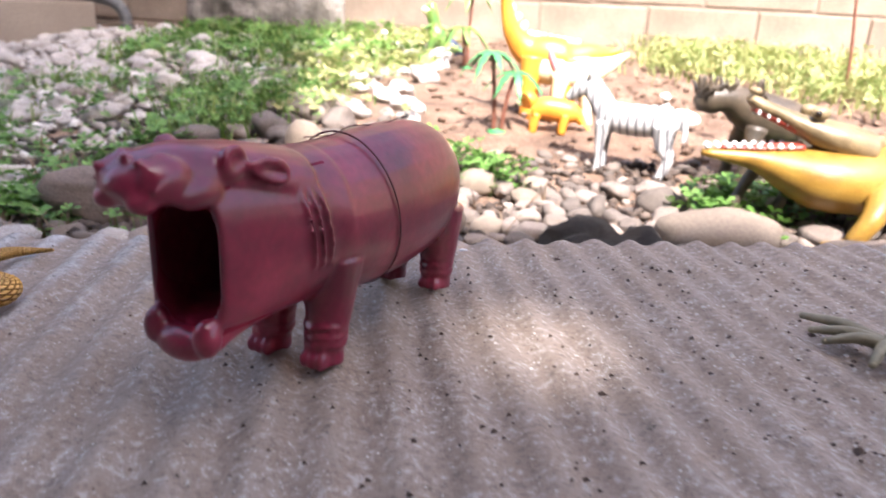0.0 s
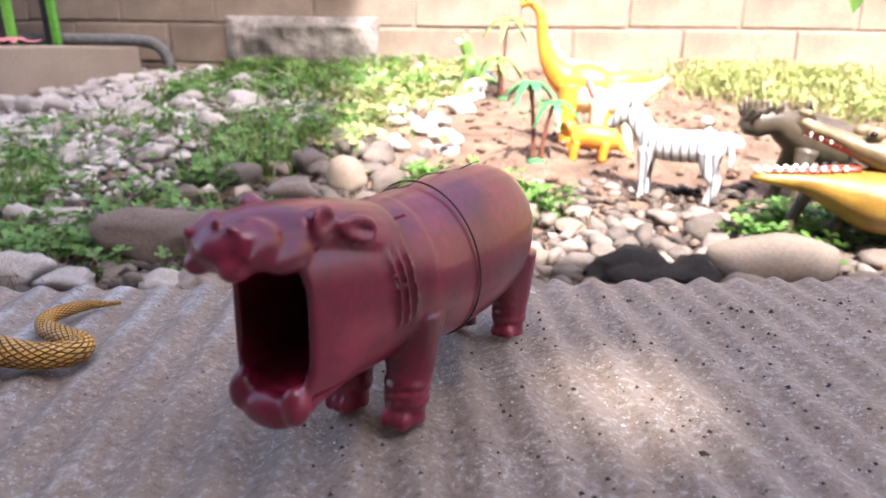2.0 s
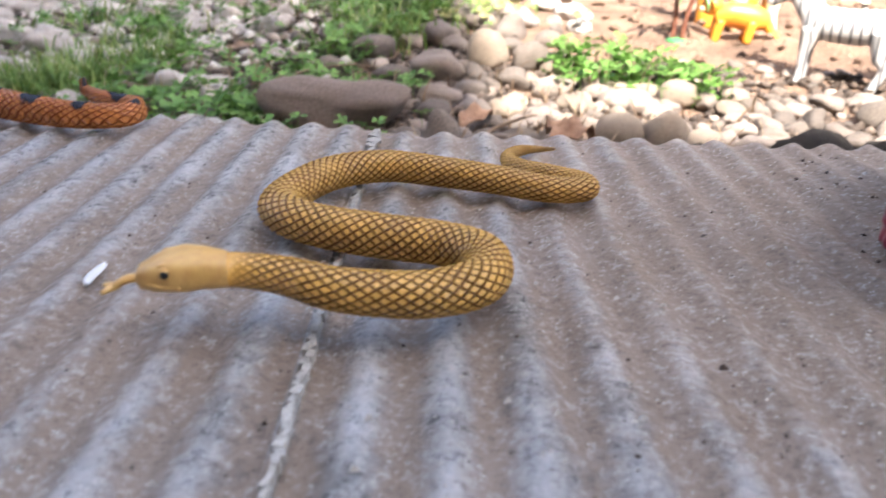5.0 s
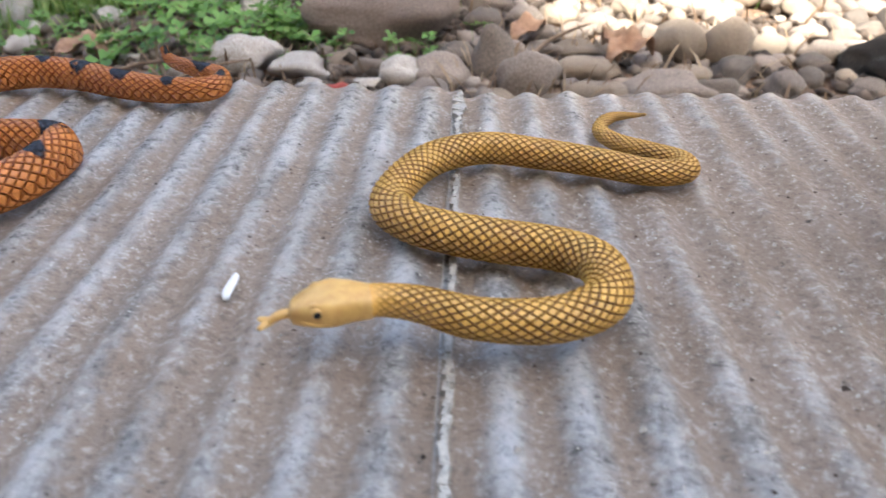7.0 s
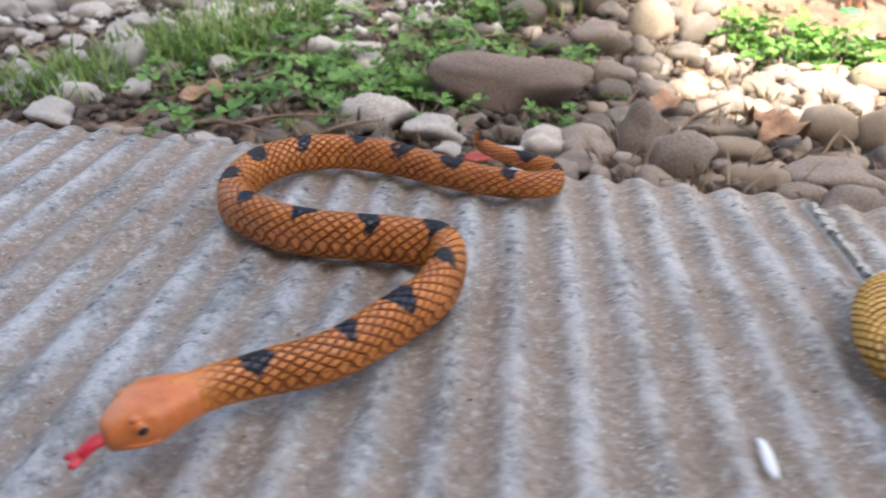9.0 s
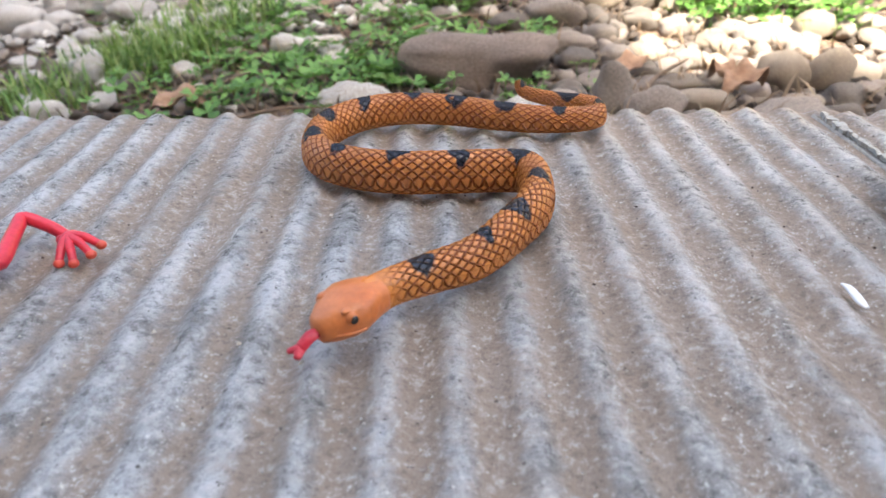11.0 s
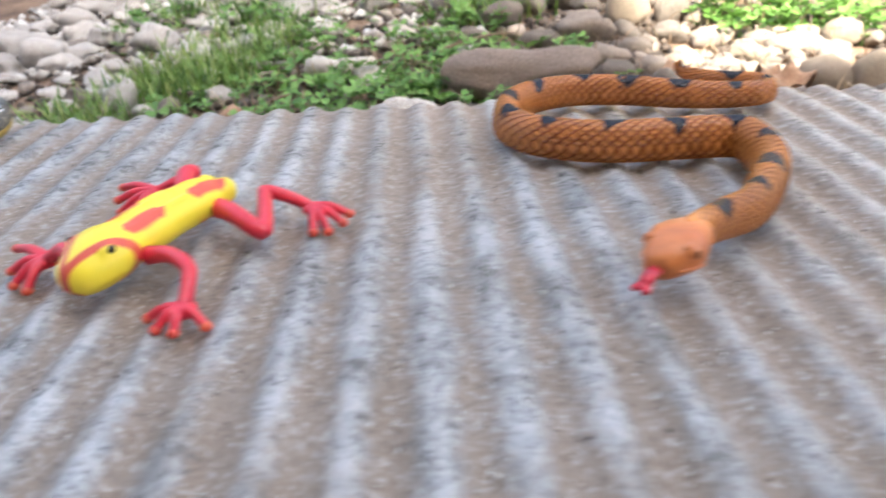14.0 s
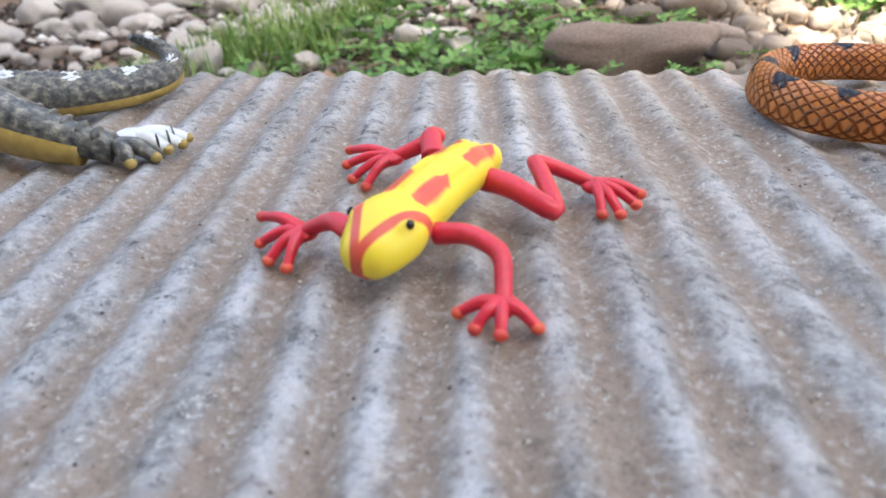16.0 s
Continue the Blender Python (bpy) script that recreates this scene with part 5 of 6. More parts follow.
def zebra():
    """Axes of its own: x ahead."""
    bm = bmesh.new()
    tube(bm, [(-0.080, 0, 0.125), (-0.068, 0, 0.122), (-0.035, 0, 0.116), (0.005, 0, 0.114), (0.045, 0, 0.118), (0.062, 0, 0.122)], [0.012, 0.029, 0.033, 0.033, 0.030, 0.016], 20, 0, 0.85, 1.0, 40)
    tube(bm, [(0.045, 0, 0.125), (0.068, 0, 0.150), (0.086, 0, 0.175)], [0.026, 0.019, 0.015], 16, 0, 0.75, 1.0, 20)
    tube(bm, [(0.080, 0, 0.180), (0.098, 0, 0.170), (0.118, 0, 0.150), (0.126, 0, 0.142)], [0.014, 0.0165, 0.011, 0.007], 16, 0, 0.8, 1.0, 20)
    for y in (-1, 1):
        tube(bm, [(0.084, 0.008 * y, 0.188), (0.082, 0.011 * y, 0.202), (0.080, 0.012 * y, 0.208)], [0.004, 0.006, 0.002], 8, 0, n=10)
        tube(bm, [(0.048, 0.014 * y, 0.105), (0.050, 0.015 * y, 0.06), (0.049, 0.015 * y, 0.03), (0.050, 0.015 * y, 0.006), (0.053, 0.015 * y, 0)], [0.016, 0.0095, 0.0075, 0.008, 0.010], 12, 0, n=26)
        tube(bm, [(-0.058, 0.014 * y, 0.110), (-0.062, 0.016 * y, 0.065), (-0.072, 0.016 * y, 0.045), (-0.064, 0.016 * y, 0.010), (-0.061, 0.016 * y, 0)], [0.021, 0.012, 0.008, 0.008, 0.010], 12, 0, n=26)
    for k in range(9):
        ball(bm, (0.046 + 0.0045 * k, 0, 0.152 + 0.0057 * k), (0.006, 0.0026, 0.010), (0, -40, 0), 0, 8, 6)
    tube(bm, [(-0.080, 0, 0.135), (-0.092, 0, 0.115), (-0.094, 0, 0.08)], [0.004, 0.005, 0.007], 8, 0, n=14)
    ob = link_mesh("toy_zebra", bm, zebra_paint())
    moulded(ob, 0.0032, 3)
    ob.matrix_world = Matrix.Translation((0.284, 1.455, ground_z(0.28, 1.45) + 0.002)) @ pose(0, 0, 0, 0, 0, 154) @ Matrix.Diagonal((1.06, 1.0, 0.90, 1))
    tagged(ob, "white plastic toy zebra with grey stripes", "toy zebra")


def crocodile():
    root = tagged(new("toy_crocodile"), "big yellow toy crocodile with open jaws and white teeth", "toy crocodile")
    root.location = (0, 0, -0.006)
    y = 1.20
    # lower jaw, throat and body, with low scutes on the back
    bm = bmesh.new()
    tube(bm, [(0.345, y, -0.060), (0.385, y, -0.062), (0.43, y, -0.066), (0.48, y, -0.078), (0.53, y, -0.088), (0.62, y + 0.02, -0.090), (0.75, y + 0.05, -0.094), (0.92, y + 0.10, -0.104), (1.12, y + 0.16, -0.129), (1.35, y + 0.2, -0.149)],
         [0.006, 0.013, 0.022, 0.042, 0.058, 0.066, 0.068, 0.058, 0.034, 0.008], 22, 0, 1.1, 0.85, 80)
    for k in range(16):
        for s in (-1, 1):
            x = 0.60 + 0.04 * k
            ball(bm, (x, y + 0.02 + 0.2 * (x - 0.6) + 0.018 * s, -0.030 - 0.035 * max(0, x - 0.8)), (0.014, 0.006, 0.012), mat=1, u=8, v=6)
    part("body", bm, [M_CROC, M_CROCTOP], root, "mustard yellow body with a brown scaly back")
    bm = bmesh.new()
    tube(bm, [(0.402, y, 0.026), (0.418, y, 0.016), (0.450, y, 0.004), (0.485, y, -0.010), (0.53, y, -0.025), (0.58, y + 0.01, -0.040)], [0.009, 0.013, 0.014, 0.020, 0.031, 0.035], 18, 0, 1.25, 0.8, 40)
    for s in (-1, 1):
        ball(bm, (0.500, y + 0.020 * s, 0.010), (0.014, 0.009, 0.010))
        ball(bm, (0.408, y + 0.008 * s, 0.036), (0.007, 0.005, 0.005))
    jaw = part("upper_jaw", bm, M_CROCTOP, root, "raised brownish upper jaw")
    bm = bmesh.new()
    tube(bm, [(0.41, y, 0.010), (0.45, y, -0.006), (0.49, y, -0.022)], [0.010, 0.012, 0.014], 14, 0, 1.1, 0.5, 20)
    tube(bm, [(0.37, y, -0.050), (0.43, y, -0.048), (0.49, y, -0.042)], [0.008, 0.014, 0.018], 14, 0, 1.1, 0.4, 20)
    part("mouth_lining", bm, M_MOUTH, root, "dark red inside of the mouth")
    for s in (-1, 1):
        bm = bmesh.new()
        ball(bm, (0.494, y + 0.027 * s, 0.010), (0.005, 0.004, 0.005))
        part("eye", bm, M_EYE, root)
        for k in range(9):
            bm = bmesh.new()
            ball(bm, (0.352 + 0.0145 * k, y + s * (0.005 + 0.0018 * k), -0.049 + 0.001 * k), (0.0044, 0.0028, 0.0048), u=8, v=6)
            part("tooth", bm, M_TOOTH, root)
            if k > 2:
                bm = bmesh.new()
                ball(bm, (0.372 + 0.0145 * k, y + s * 0.012, 0.010 - 0.0045 * (k - 2)), (0.0024, 0.002, 0.0045), u=8, v=6)
                part("tooth", bm, M_TOOTH, jaw)
        # legs with flat feet
        bm = bmesh.new()
        tube(bm, [(0.60, y + 0.05 * s, -0.10), (0.575, y + 0.085 * s, -0.125), (0.55, y + 0.09 * s, -0.165)], [0.024, 0.017, 0.013], 12, 0, n=18)
        for k in (-1, 0, 1):
            tube(bm, [(0.55, y + 0.09 * s, -0.166), (0.515, y + 0.09 * s + 0.014 * k, -0.172)], [0.010, 0.004], 8, 0, n=6)
        part("leg", bm, M_CROC, root)
        bm = bmesh.new()
        tube(bm, [(0.95, y + 0.1 + 0.05 * s, -0.11), (0.96, y + 0.1 + 0.09 * s, -0.13), (0.93, y + 0.1 + 0.1 * s, -0.155)], [0.022, 0.016, 0.012], 12, 0, n=18)
        part("leg", bm, M_CROC, root)
    # dark prop legs under the throat
    for x in (0.435, 0.505):
        bm = bmesh.new()
        tube(bm, [(x + 0.01, y + 0.03, -0.080), (x - 0.010, y + 0.03, -0.120), (x - 0.035, y + 0.02, -0.186)], [0.011, 0.009, 0.010], 10, 0, n=14)
        part("prop", bm, M_DINO, root, "thin dark prop under the throat")


def dark_dino():
    bm = bmesh.new()
    y, g = 1.42, ground_z(0.45, 1.42)
    tube(bm, [(0.385, y, -0.018), (0.405, y, -0.008), (0.44, y, -0.004), (0.48, y + 0.02, -0.020), (0.55, y + 0.03, -0.045), (0.64, y + 0.06, -0.06), (0.78, y + 0.09, -0.085)], [0.012, 0.026, 0.024, 0.036, 0.046, 0.032, 0.006], 16, 0, 0.9, 1.0, 50)
    rnd = random.Random(9)
    for k in range(26):
        a, x = rnd.uniform(0.3, 2.8), rnd.uniform(0.39, 0.50)
        tube(bm, [(x, y + 0.014 * math.cos(a), -0.006 + 0.014 * math.sin(a)), (x + rnd.uniform(-0.012, 0.018), y + 0.04 * math.cos(a), -0.006 + 0.042 * math.sin(a))], [0.008, 0.0015], 6, 0, n=5)
    for dx, s in ((0.49, -1), (0.49, 1), (0.58, -1), (0.58, 1)):
        tube(bm, [(dx, y + 0.03 * s, -0.05), (dx - 0.012, y + 0.045 * s, -0.10), (dx - 0.02, y + 0.045 * s, g)], [0.020, 0.012, 0.012], 10, 0, n=14)
    tagged(link_mesh("toy_dinosaur", bm, M_DINO), "dark brown spiky toy dinosaur", "toy dinosaur", group="toy dinosaurs")


def sauropod():
    bm = bmesh.new()
    y = 1.86
    g = ground_z(0.17, y)
    tube(bm, [(-0.020, y - 0.02, 0.208), (-0.002, y - 0.02, 0.216), (0.014, y - 0.02, 0.212)], [0.008, 0.013, 0.011], 14, 0, 0.9, 0.85, 18)
    tube(bm, [(0.008, y - 0.02, 0.213), (0.027, y - 0.02, 0.190), (0.035, y - 0.015, 0.140), (0.052, y - 0.01, 0.085), (0.090, y, 0.045), (0.14, y, 0.030), (0.19, y, 0.022), (0.24, y, 0.040), (0.285, y + 0.01, 0.045), (0.315, y + 0.01, 0.056)],
         [0.010, 0.012, 0.015, 0.022, 0.038, 0.052, 0.050, 0.026, 0.013, 0.003], 18, 0, 0.85, 1.0, 90)
    for x, s in ((0.105, -1), (0.115, 1), (0.195, -1), (0.205, 1)):
        tube(bm, [(x, y + 0.025 * s, 0.03), (x - 0.004, y + 0.034 * s, -0.05), (x, y + 0.034 * s, g)], [0.030, 0.020, 0.022], 12, 0, n=18)
    for k in range(12):
        ball(bm, (0.03 + 0.016 * k, y, 0.155 - 0.07 * min(1, k / 4) - 0.002 * k), (0.010, 0.004, 0.014), (0, 30, 0), 1, 8, 6)
    ball(bm, (0.15, y - 0.012, 0.005), (0.055, 0.040, 0.040), mat=1)
    ball(bm, (-0.008, y - 0.031, 0.219), (0.003, 0.002, 0.003), mat=2, u=8, v=6)
    tagged(link_mesh("toy_dinosaur", bm, [M_ORANGE, M_CREAM, M_EYE]), "orange and cream long-necked toy dinosaur", "toy dinosaur", group="toy dinosaurs")
    # tiger-coloured small toy at its feet
    bm = bmesh.new()
    x, y = 0.152, 1.71
    g = ground_z(x, y)
    tube(bm, [(x - 0.045, y, g + 0.050), (x - 0.01, y, g + 0.055), (x + 0.04, y, g + 0.048), (x + 0.065, y, g + 0.035), (x + 0.085, y - 0.01, g + 0.010)], [0.018, 0.026, 0.026, 0.012, 0.006], 14, 0, 0.9, 1.0, 40)
    ball(bm, (x - 0.055, y, g + 0.072), (0.022, 0.020, 0.020), mat=0)
    ball(bm, (x - 0.072, y - 0.004, g + 0.066), (0.010, 0.010, 0.008), mat=1)
    for dx in (-0.035, 0.03):
        for s in (-1, 1):
            tube(bm, [(x + dx, y + 0.014 * s, g + 0.045), (x + dx - 0.006, y + 0.016 * s, g)], [0.012, 0.009], 10, 0, n=8)
    tagged(link_mesh("toy_tiger", bm, [M_ORANGE, M_CREAM]), "small orange toy tiger standing on the soil", "toy tiger")


def trex(x, y, h):
    bm = bmesh.new()
    g = ground_z(x, y)
    tube(bm, [(x, y, g + h), (x - 0.005, y, g + 0.86 * h), (x + 0.01, y, g + 0.6 * h), (x + 0.02, y, g + 0.42 * h), (x + 0.06, y, g + 0.22 * h), (x + 0.12, y, g + 0.15 * h)], [0.012, 0.024, 0.022, 0.034, 0.018, 0.003], 14, 0, 0.9, 1.0, 50)
    ball(bm, (x - 0.022, y - 0.005, g + 0.86 * h), (0.022, 0.014, 0.014), mat=1)
    for s in (-1, 1):
        tube(bm, [(x + 0.02, y + 0.022 * s, g + 0.4 * h), (x, y + 0.026 * s, g + 0.2 * h), (x + 0.012, y + 0.026 * s, g)], [0.024, 0.013, 0.012], 10, 0, n=14)
        tube(bm, [(x, y + 0.018 * s, g + 0.6 * h), (x - 0.03, y + 0.02 * s, g + 0.52 * h)], [0.008, 0.004], 8, 0, n=6)
    tagged(link_mesh("toy_dinosaur", bm, [M_TGREEN, M_CREAM]), "small green toy dinosaur standing upright", "toy dinosaur", group="toy dinosaurs")


def frond_mesh(bm, root, yaw, length, droop, mat):
    """A drooping toy palm leaf with cut edges and thickness."""
    n = 9
    left, right = [], []
    for k in range(n + 1):
        t = k / n
        r, z = length * t, 0.35 * length * t - droop * length * t * t
        w = 0.16 * length * math.sin(math.pi * min(1, 0.15 + 0.85 * t)) * (1 if k % 2 else 0.6)
        c, s = math.cos(yaw), math.sin(yaw)
        for lst, o in ((left, w), (right, -w)):
            lst.append((root[0] + r * c - o * s, root[1] + r * s + o * c, root[2] + z - 0.25 * abs(o)))
    mid = [((a[0] + b[0]) / 2, (a[1] + b[1]) / 2, (a[2] + b[2]) / 2 + 0.004) for a, b in zip(left, right)]
    V = [[bm.verts.new(p) for p in row] for row in (left, mid, right)]
    for k in range(n):
        for a, b in ((0, 1), (1, 2)):
            bm.faces.new((V[a][k], V[b][k], V[b][k + 1], V[a][k + 1])).material_index = mat


def palm(x, y, h, trunks, mat, label):
    g = ground_z(x, y)
    root = tagged(new("toy_palm"), label, "toy palm", group="toy palms")
    root.location = (x, y, g)
    bm = bmesh.new()
    ball(bm, (0, 0, 0.004), (0.022, 0.022, 0.008))
    part("base", bm, M_FROND, root)
    for dx, lean, top in trunks:
        bm = bmesh.new()
        pts = [(dx + lean * t * t, 0, top * t) for t in np.linspace(0, 1, 9)]
        tube(bm, pts, [0.0055 - 0.0018 * t for t in np.linspace(0, 1, 9)], 10, 0, n=30)
        for k in range(1, 9):
            t = k / 9
            ball(bm, (dx + lean * t * t, 0, top * t), (0.0068 - 0.0018 * t, 0.0068 - 0.0018 * t, 0.002), (0, 0, 0), 0, 10, 6)
        part("trunk", bm, M_TRUNK, root)
        for k in range(7):
            bm = bmesh.new()
            frond_mesh(bm, (dx + lean, 0, top), k * 0.9 + dx * 40, h * 0.34, 1.0 + 0.15 * (k % 3), 0)
            part("frond", bm, mat, root)


zebra()
crocodile()
dark_dino()
sauropod()
trex(-0.235, 2.86, 0.20)


def pale_dinosaur(x, y):
    """A stout four-legged toy with a frill and a raised tail."""
    bm = bmesh.new()
    g = ground_z(x, y)
    tube(bm, [(x - 0.095, y, g + 0.120), (x - 0.060, y, g + 0.128), (x - 0.02, y, g + 0.118), (x + 0.03, y, g + 0.122), (x + 0.075, y, g + 0.140), (x + 0.125, y + 0.01, g + 0.168)], [0.012, 0.026, 0.036, 0.036, 0.020, 0.004], 16, 0, 0.9, 1.0, 50)
    ball(bm, (x - 0.052, y, g + 0.140), (0.010, 0.034, 0.034), (0, -20, 0), 1)
    for dx in (-0.03, 0.04):
        for s in (-1, 1):
            tube(bm, [(x + dx, y + 0.02 * s, g + 0.11), (x + dx - 0.006, y + 0.024 * s, g + 0.05), (x + dx, y + 0.024 * s, g)], [0.022, 0.014, 0.014], 10, 0, n=14)
    tagged(link_mesh("toy_dinosaur", bm, [M_CREAM, M_PINK]), "cream toy dinosaur with a pink frill and raised tail", "toy dinosaur", group="toy dinosaurs")


def blue_lizard(x, y):
    bm = bmesh.new()
    g = ground_z(x, y)
    tube(bm, [(x - 0.045, y, g + 0.045), (x - 0.015, y, g + 0.050), (x + 0.02, y, g + 0.034), (x + 0.06, y, g + 0.010)], [0.014, 0.026, 0.022, 0.004], 12, 0, n=30)
    for dx in (-0.02, 0.02):
        for s in (-1, 1):
            tube(bm, [(x + dx, y + 0.018 * s, g + 0.035), (x + dx, y + 0.03 * s, g)], [0.010, 0.007], 8, 0, n=8)
    tagged(link_mesh("toy_dinosaur", bm, M_NAVY), "small dark blue toy dinosaur crouching on the soil", "toy dinosaur", group="toy dinosaurs")


M_NAVY = paint("navy_plastic", [(0.02, 0.03, 0.06), (0.05, 0.07, 0.12)])
pale_dinosaur(0.205, 1.83)
blue_lizard(-0.165, 2.90)
palm(0.032, 1.675, 0.20, [(-0.008, -0.014, 0.175), (0.010, 0.022, 0.135)], M_FROND, "green plastic toy palm with two brown trunks")
palm(-0.085, 2.60, 0.30, [(0.0, 0.012, 0.27), (-0.01, -0.01, 0.14)], M_TGREEN, "yellow-green plastic toy palm with tall trunk")


def goose(x, y):
    bm = bmesh.new()
    g = ground_z(x, y)
    ball(bm, (x, y, g + 0.028), (0.042, 0.020, 0.022), (0, 0, -20))
    tube(bm, [(x - 0.03, y, g + 0.035), (x - 0.042, y, g + 0.06), (x - 0.044, y, g + 0.078), (x - 0.058, y, g + 0.078)], [0.010, 0.007, 0.010, 0.004], 10, 0, n=18)
    tube(bm, [(x, y, g + 0.02), (x, y, g)], [0.008, 0.010], 8, 0, n=4)
    tagged(link_mesh("toy_bird", bm, M_TOOTH), "small white toy bird on the soil", "toy bird", group="toy birds")


goose(0.47, 1.82)
goose(-0.38, 2.92)


# ---- toy lizards at both ends of the sheets ----
def toes(bm, wrist, tips, r, mat, claw):
    for t in tips:
        mid = tuple((a + b) / 2 + (0.0022 if k == 2 else 0) for k, (a, b) in enumerate(zip(wrist, t)))
        tube(bm, [wrist, mid, t], [1.2 * r, r, 0.6 * r], 8, mat, n=12)
        ball(bm, t, (0.7 * r, 0.7 * r, 0.6 * r), mat=claw, u=8, v=6)


def monitor():
    bm = bmesh.new()
    # tail from the hip, curling up at its end
    spine = [(-0.93, 0.235, 0.020), (-0.88, 0.238, 0.022), (-0.83, 0.246, 0.020), (-0.795, 0.266, 0.016), (-0.772, 0.284, 0.0125), (-0.757, 0.303, 0.011), (-0.750, 0.318, 0.0115), (-0.7525, 0.329, 0.0150), (-0.763, 0.334, 0.0195), (-0.779, 0.337, 0.0225)]
    rad = [0.018, 0.021, 0.0165, 0.0112, 0.0090, 0.0078, 0.006, 0.0045, 0.0032, 0.0018]
    tube(bm, spine, rad, 18, 0, 1.05, 0.85, 90)
    tube(bm, [(x, y, z - 0.004) for x, y, z in spine], [r * 0.86 for r in rad], 16, 1, 1.0, 0.8, 60)
    # small scutes on the back, silvery patches along it
    q, s = smooth_path([(*p, r) for p, r in zip(spine, rad)], 120)
    rnd = random.Random(77)
    for k in range(0, 118):
        x, y, z, r = q[k]
        d = q[min(k + 1, 119)] - q[max(k - 1, 0)]
        yaw = math.degrees(math.atan2(d[1], d[0]))
        nx, ny = -math.sin(radians(yaw)), math.cos(radians(yaw))
        for j in range(-4, 5):
            a = 0.29 * (j + 0.5 * (k % 2))
            white = k % 11 in (2, 3, 4) and rnd.random() < 0.75 and abs(a + 0.25) < 0.45
            c = Vector((x + nx * r * 1.02 * math.sin(a), y + ny * r * 1.02 * math.sin(a), z + r * 0.84 * math.cos(a)))
            out = Vector((nx * math.sin(a), ny * math.sin(a), math.cos(a)))
            along, across = Vector((-ny, nx, 0)), Vector((nx * math.cos(a), ny * math.cos(a), -math.sin(a)))
            rim = [bm.verts.new(c + along * p * 0.0026 + across * w * 0.15 * r - out * 0.0003) for p, w in ((1, 0), (0, 1), (-1, 0), (0, -1))]
            peak = bm.verts.new(c + out * 0.0011 - along * 0.0008)
            for i in range(4):
                bm.faces.new((rim[i], rim[(i + 1) % 4], peak)).material_index = 2 if white else 0
    root = tagged(new("toy_lizard"), "grey and yellow rubber toy monitor lizard with white flecks", "toy lizard", group="toy lizards")
    skin = [M_LIZ, M_LIZY, M_LIZW]
    part("body", bm, skin, root, "dark scaly back and tail over a yellow belly")
    # hind leg reaching ahead with a clawed foot
    bm = bmesh.new()
    tube(bm, [(-0.80, 0.246, 0.020), (-0.775, 0.240, 0.020), (-0.752, 0.238, 0.014), (-0.735, 0.240, 0.009), (-0.726, 0.243, 0.006)], [0.012, 0.0105, 0.0082, 0.0062, 0.0058], 14, 0, n=30)
    tube(bm, [(-0.80, 0.244, 0.016), (-0.775, 0.238, 0.016), (-0.752, 0.236, 0.0105), (-0.735, 0.238, 0.006)], [0.011, 0.0098, 0.0076, 0.0056], 12, 1, n=30)
    for k in range(9):
        t = k / 8
        ball(bm, (-0.775 + 0.046 * t, 0.2395 + 0.001 * t, 0.0272 - 0.0150 * t), (0.0016, 0.0062 - 0.002 * t, 0.0030), (0, 20, 5), 0, 8, 6)
    part("leg", bm, skin, root, "ringed hind leg, yellow below")
    bm = bmesh.new()
    ball(bm, (-0.724, 0.2465, 0.0065), (0.0075, 0.0062, 0.0042), (0, 0, 30), 0)
    ball(bm, (-0.722, 0.2485, 0.0088), (0.0062, 0.0052, 0.0026), (0, 0, 30), 2)
    foot = part("foot", bm, skin, root, "silvery white foot with spread claws")
    for wrist, tip, tone in (((-0.722, 0.249, 0.007), (-0.707, 0.261, 0.004), 2), ((-0.722, 0.249, 0.007), (-0.7055, 0.2545, 0.004), 2), ((-0.722, 0.249, 0.007), (-0.708, 0.249, 0.004), 2),
                             ((-0.724, 0.244, 0.006), (-0.709, 0.2425, 0.0035), 0), ((-0.724, 0.244, 0.006), (-0.715, 0.236, 0.0035), 0)):
        bm = bmesh.new()
        toes(bm, wrist, [tip], 0.0034, tone, 1)
        # dark rings across the silvery toes
        for t in (0.35, 0.55, 0.75) if tone else ():
            ball(bm, (wrist[0] + t * (tip[0] - wrist[0]), wrist[1] + t * (tip[1] - wrist[1]), 0.0072 - 0.0010 * t), (0.0007, 0.0034, 0.0036), (0, 0, 40), 0, 8, 6)
        part("toe", bm, skin, foot)


def gecko():
    bm = bmesh.new()
    tube(bm, [(0.30, 0.385, 0.016), (0.26, 0.378, 0.018), (0.22, 0.368, 0.014)], [0.020, 0.022, 0.012], 14, 0, n=30)
    tube(bm, [(0.22, 0.366, 0.013), (0.195, 0.360, 0.012), (0.180, 0.357, 0.007), (0.173, 0.356, 0.0055)], [0.010, 0.0065, 0.005, 0.0048], 12, 0, n=26)
    toes(bm, (0.173, 0.357, 0.0055), [(0.153, 0.382, 0.005), (0.152, 0.3705, 0.004), (0.154, 0.363, 0.003), (0.1625, 0.3455, 0.003), (0.169, 0.343, 0.003)], 0.0024, 0, 0)
    tagged(link_mesh("toy_lizard", bm, M_GECKO), "olive brown rubber toy lizard with spread fingers", "toy lizard", group="toy lizards")


monitor()
gecko()


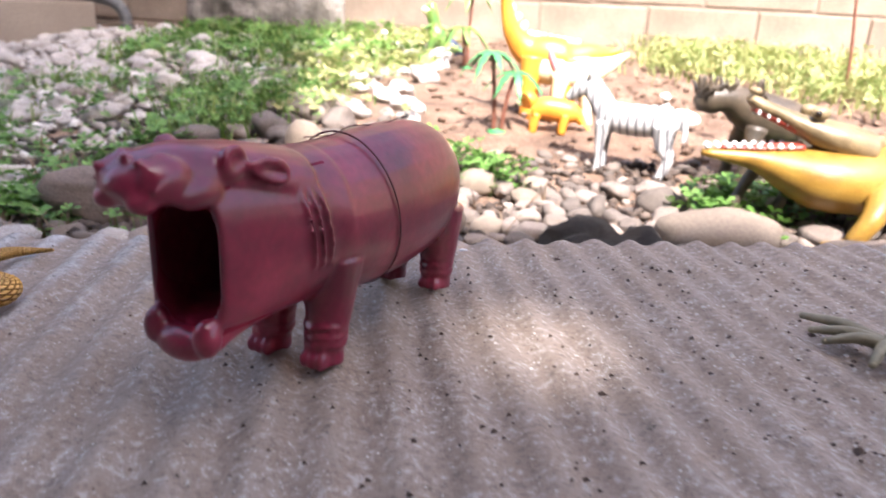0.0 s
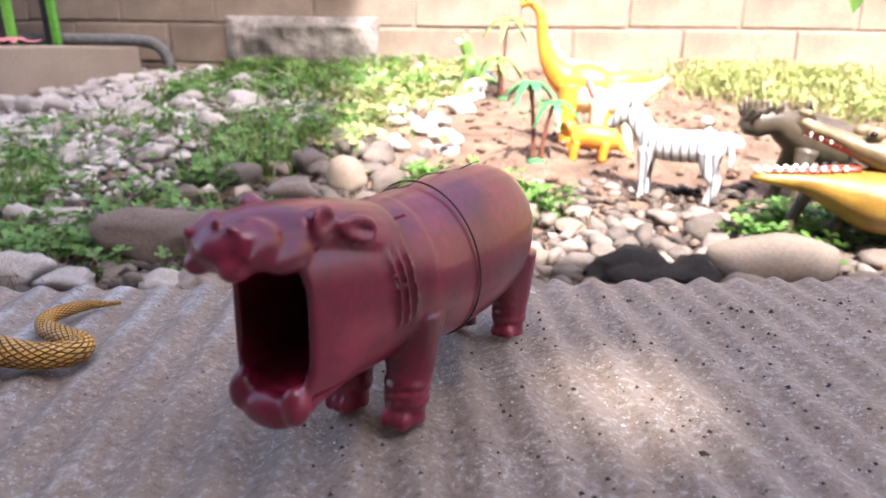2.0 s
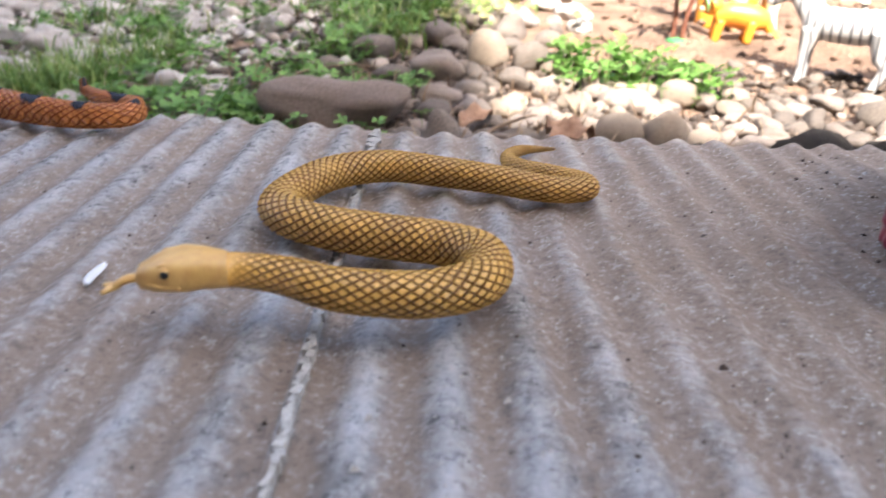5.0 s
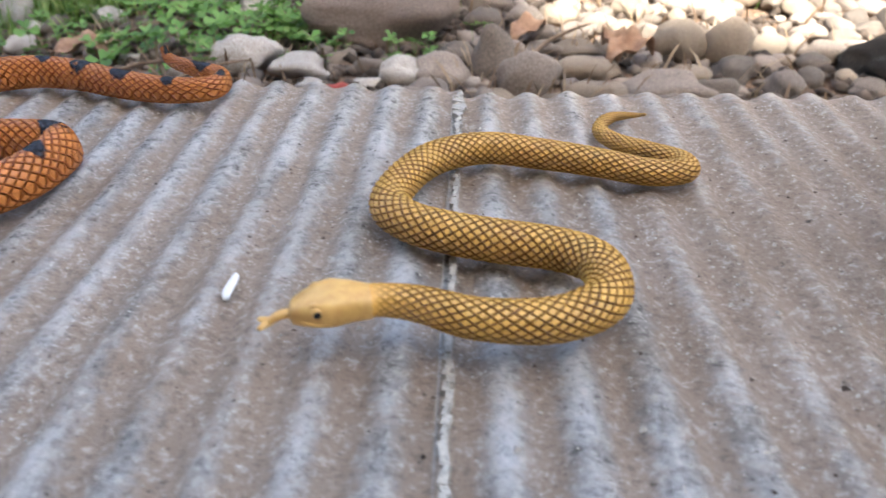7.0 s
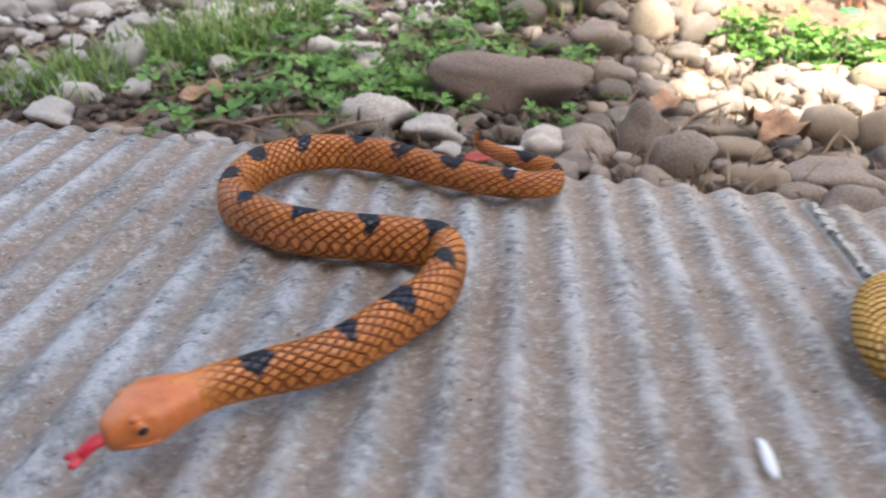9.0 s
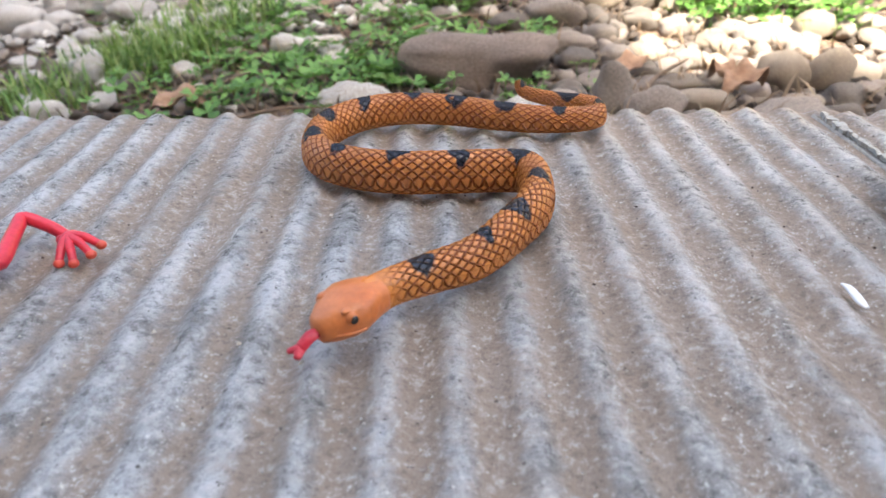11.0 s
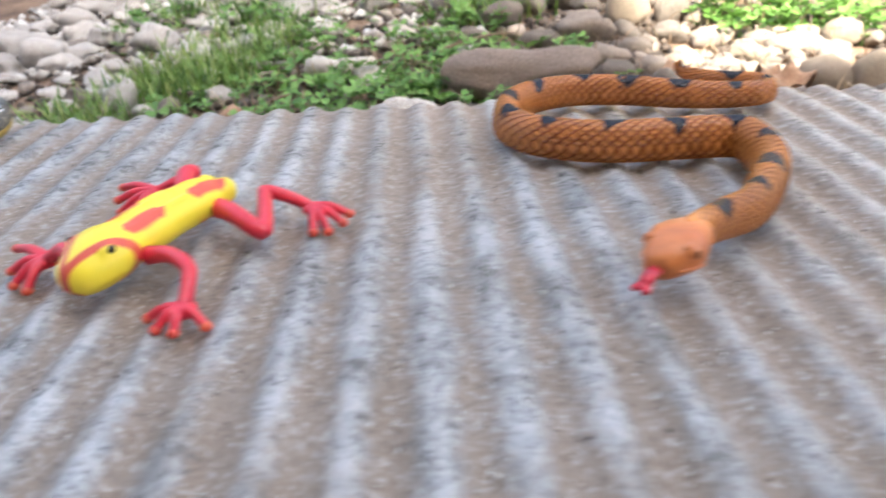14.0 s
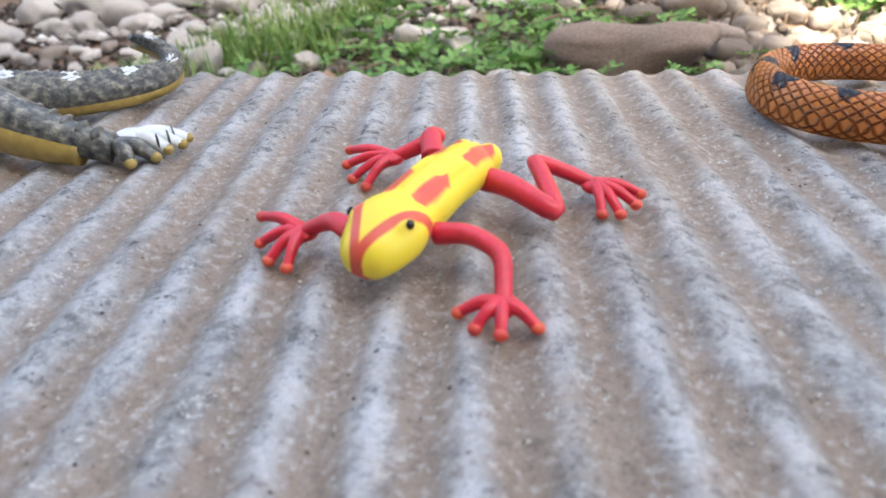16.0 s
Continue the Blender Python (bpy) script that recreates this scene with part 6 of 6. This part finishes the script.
# ---- raised slab and clutter by the wall ----
M_GREENP = paint("green_enamel", [(0.10, 0.34, 0.04), (0.16, 0.44, 0.07)], 0.4)
M_BLACK = paint("black_enamel", [(0.012, 0.012, 0.012), (0.03, 0.03, 0.03)], 0.4)
M_BLUE = paint("blue_plastic", [(0.03, 0.13, 0.22), (0.06, 0.20, 0.30)], 0.5)
M_PIPE = paint("grey_hose", [(0.10, 0.10, 0.10), (0.18, 0.175, 0.17)], 0.7)


def slab():
    bm = bmesh.new()
    box(bm, (0, 0, 0), (1.6, 1.05, 0.36), bevel=0.012)
    ob = link_mesh("raised_slab", bm, M_LEDGE, False)
    ob.matrix_world = Matrix.Translation((-2.74, 3.04, -0.09)) @ pose(0, 0, 0, 0, 0, -15.5)
    tagged(ob, "raised tan cement slab beside the gravel", "slab", kind="structure")


def hose():
    bm = bmesh.new()
    pts = [(-2.5, 3.42, 0.115), (-2.2, 3.47, 0.118), (-1.98, 3.52, 0.118), (-1.86, 3.53, 0.10), (-1.80, 3.53, 0.04), (-1.795, 3.53, -0.05)]
    tube(bm, pts, [0.026] * 6, 14, 0, n=90)
    q, _ = smooth_path([(*p, 0.026) for p in pts], 60)
    for k in range(60):
        d = Vector(q[min(k + 1, 59), :3] - q[max(k - 1, 0), :3])
        m = Matrix.Translation(q[k, :3]) @ d.to_track_quat("Z", "Y").to_matrix().to_4x4()
        bmesh.ops.create_cone(bm, cap_ends=True, segments=14, radius1=0.029, radius2=0.029, depth=0.006, matrix=m)
    tagged(link_mesh("drain_hose", bm, M_PIPE), "grey corrugated drain hose bent over the slab", "hose")


def stand():
    """A green and black metal frame."""
    root = tagged(new("metal_stand"), "green and black metal stand on the slab", "stand")
    root.location = (-2.38, 3.36, 0.09)
    for x, y in ((0.10, 0), (-0.18, 0.02), (0.10, -0.3), (-0.18, -0.28)):
        for dx, m in ((0, M_GREENP), (-0.034, M_BLACK)):
            bm = bmesh.new()
            box(bm, (x + dx, y, 0.32), (0.032, 0.032, 0.64), (0, -3, 0), bevel=0.004)
            part("leg", bm, m, root, smooth=False)
    for z in (0.36, 0.60):
        bm = bmesh.new()
        box(bm, (-0.04, -0.13, z), (0.40, 0.36, 0.02), bevel=0.003)
        part("shelf", bm, M_GREENP, root, smooth=False)
    return root


def wheel(stand_root):
    bm = bmesh.new()
    bmesh.ops.create_cone(bm, cap_ends=True, segments=32, radius1=0.082, radius2=0.074, depth=0.03)
    bmesh.ops.create_cone(bm, cap_ends=True, segments=20, radius1=0.02, radius2=0.02, depth=0.06)
    rim = part("wheel", bm, M_BLUE, stand_root, "round blue plastic wheel", smooth=False)
    rim.matrix_basis = pose(-0.18, -0.26, 0.12, 90, 0, 18)
    bm = bmesh.new()
    ring = [(0.095 * math.cos(a), 0.095 * math.sin(a), 0) for a in (2 * math.pi * k / 32 for k in range(33))]
    tube(bm, ring, [0.024] * 33, 12, 0, n=64, cap=False)
    part("tyre", bm, M_BLACK, rim, "dark rubber tyre")


def cloth():
    bm = bmesh.new()
    bmesh.ops.create_grid(bm, x_segments=40, y_segments=30, size=0.5)
    for v in bm.verts:
        x, y = v.co.x, v.co.y
        v.co = Vector((x * 0.42, y * 0.34, 0.016 + 0.03 * abs(noise.noise((x * 4, y * 5, 2))) + 0.012 * noise.noise((x * 11, y * 9, 6))))
    ob = link_mesh("pink_cloth", bm, M_PINK)
    ob.location = (-2.32, 2.87, 0.09)
    s = ob.modifiers.new("thickness", "SOLIDIFY")
    s.thickness = 0.004
    tagged(ob, "crumpled faded pink cloth on the slab", "cloth")


def sapling():
    root = tagged(new("sapling"), "thin brown sapling with a few hanging leaves", "sapling")
    x, y = 1.15, 2.5
    root.location = (x, y, ground_z(x, y))
    bm = bmesh.new()
    tube(bm, [(0, 0, 0), (-0.01, 0, 0.15), (-0.03, 0, 0.32), (-0.06, -0.1, 0.50), (-0.30, -0.5, 0.52), (-0.57, -0.98, 0.335)], [0.006, 0.005, 0.0045, 0.004, 0.003, 0.0015], 8, 0, n=50)
    part("stem", bm, M_TRUNK, root)
    for p, ln in (((-0.572, -0.985, 0.332), 0.08), ((-0.30, -0.50, 0.52), 0.07), ((-0.05, -0.08, 0.48), 0.07)):
        bm = bmesh.new()
        rows = []
        for k in range(7):
            t = k / 6
            w = 0.22 * ln * math.sin(math.pi * (0.06 + 0.92 * t))
            rows.append([bm.verts.new((p[0] + o * w, p[1] - 0.3 * abs(o) * w, p[2] - ln * t)) for o in (-1, 0, 1)])
        for a, b in zip(rows, rows[1:]):
            bm.faces.new((a[0], a[1], b[1], b[0]))
            bm.faces.new((a[1], a[2], b[2], b[1]))
        part("leaf", bm, M_CLOVER, root)


slab()
hose()
wheel(stand())
cloth()
sapling()
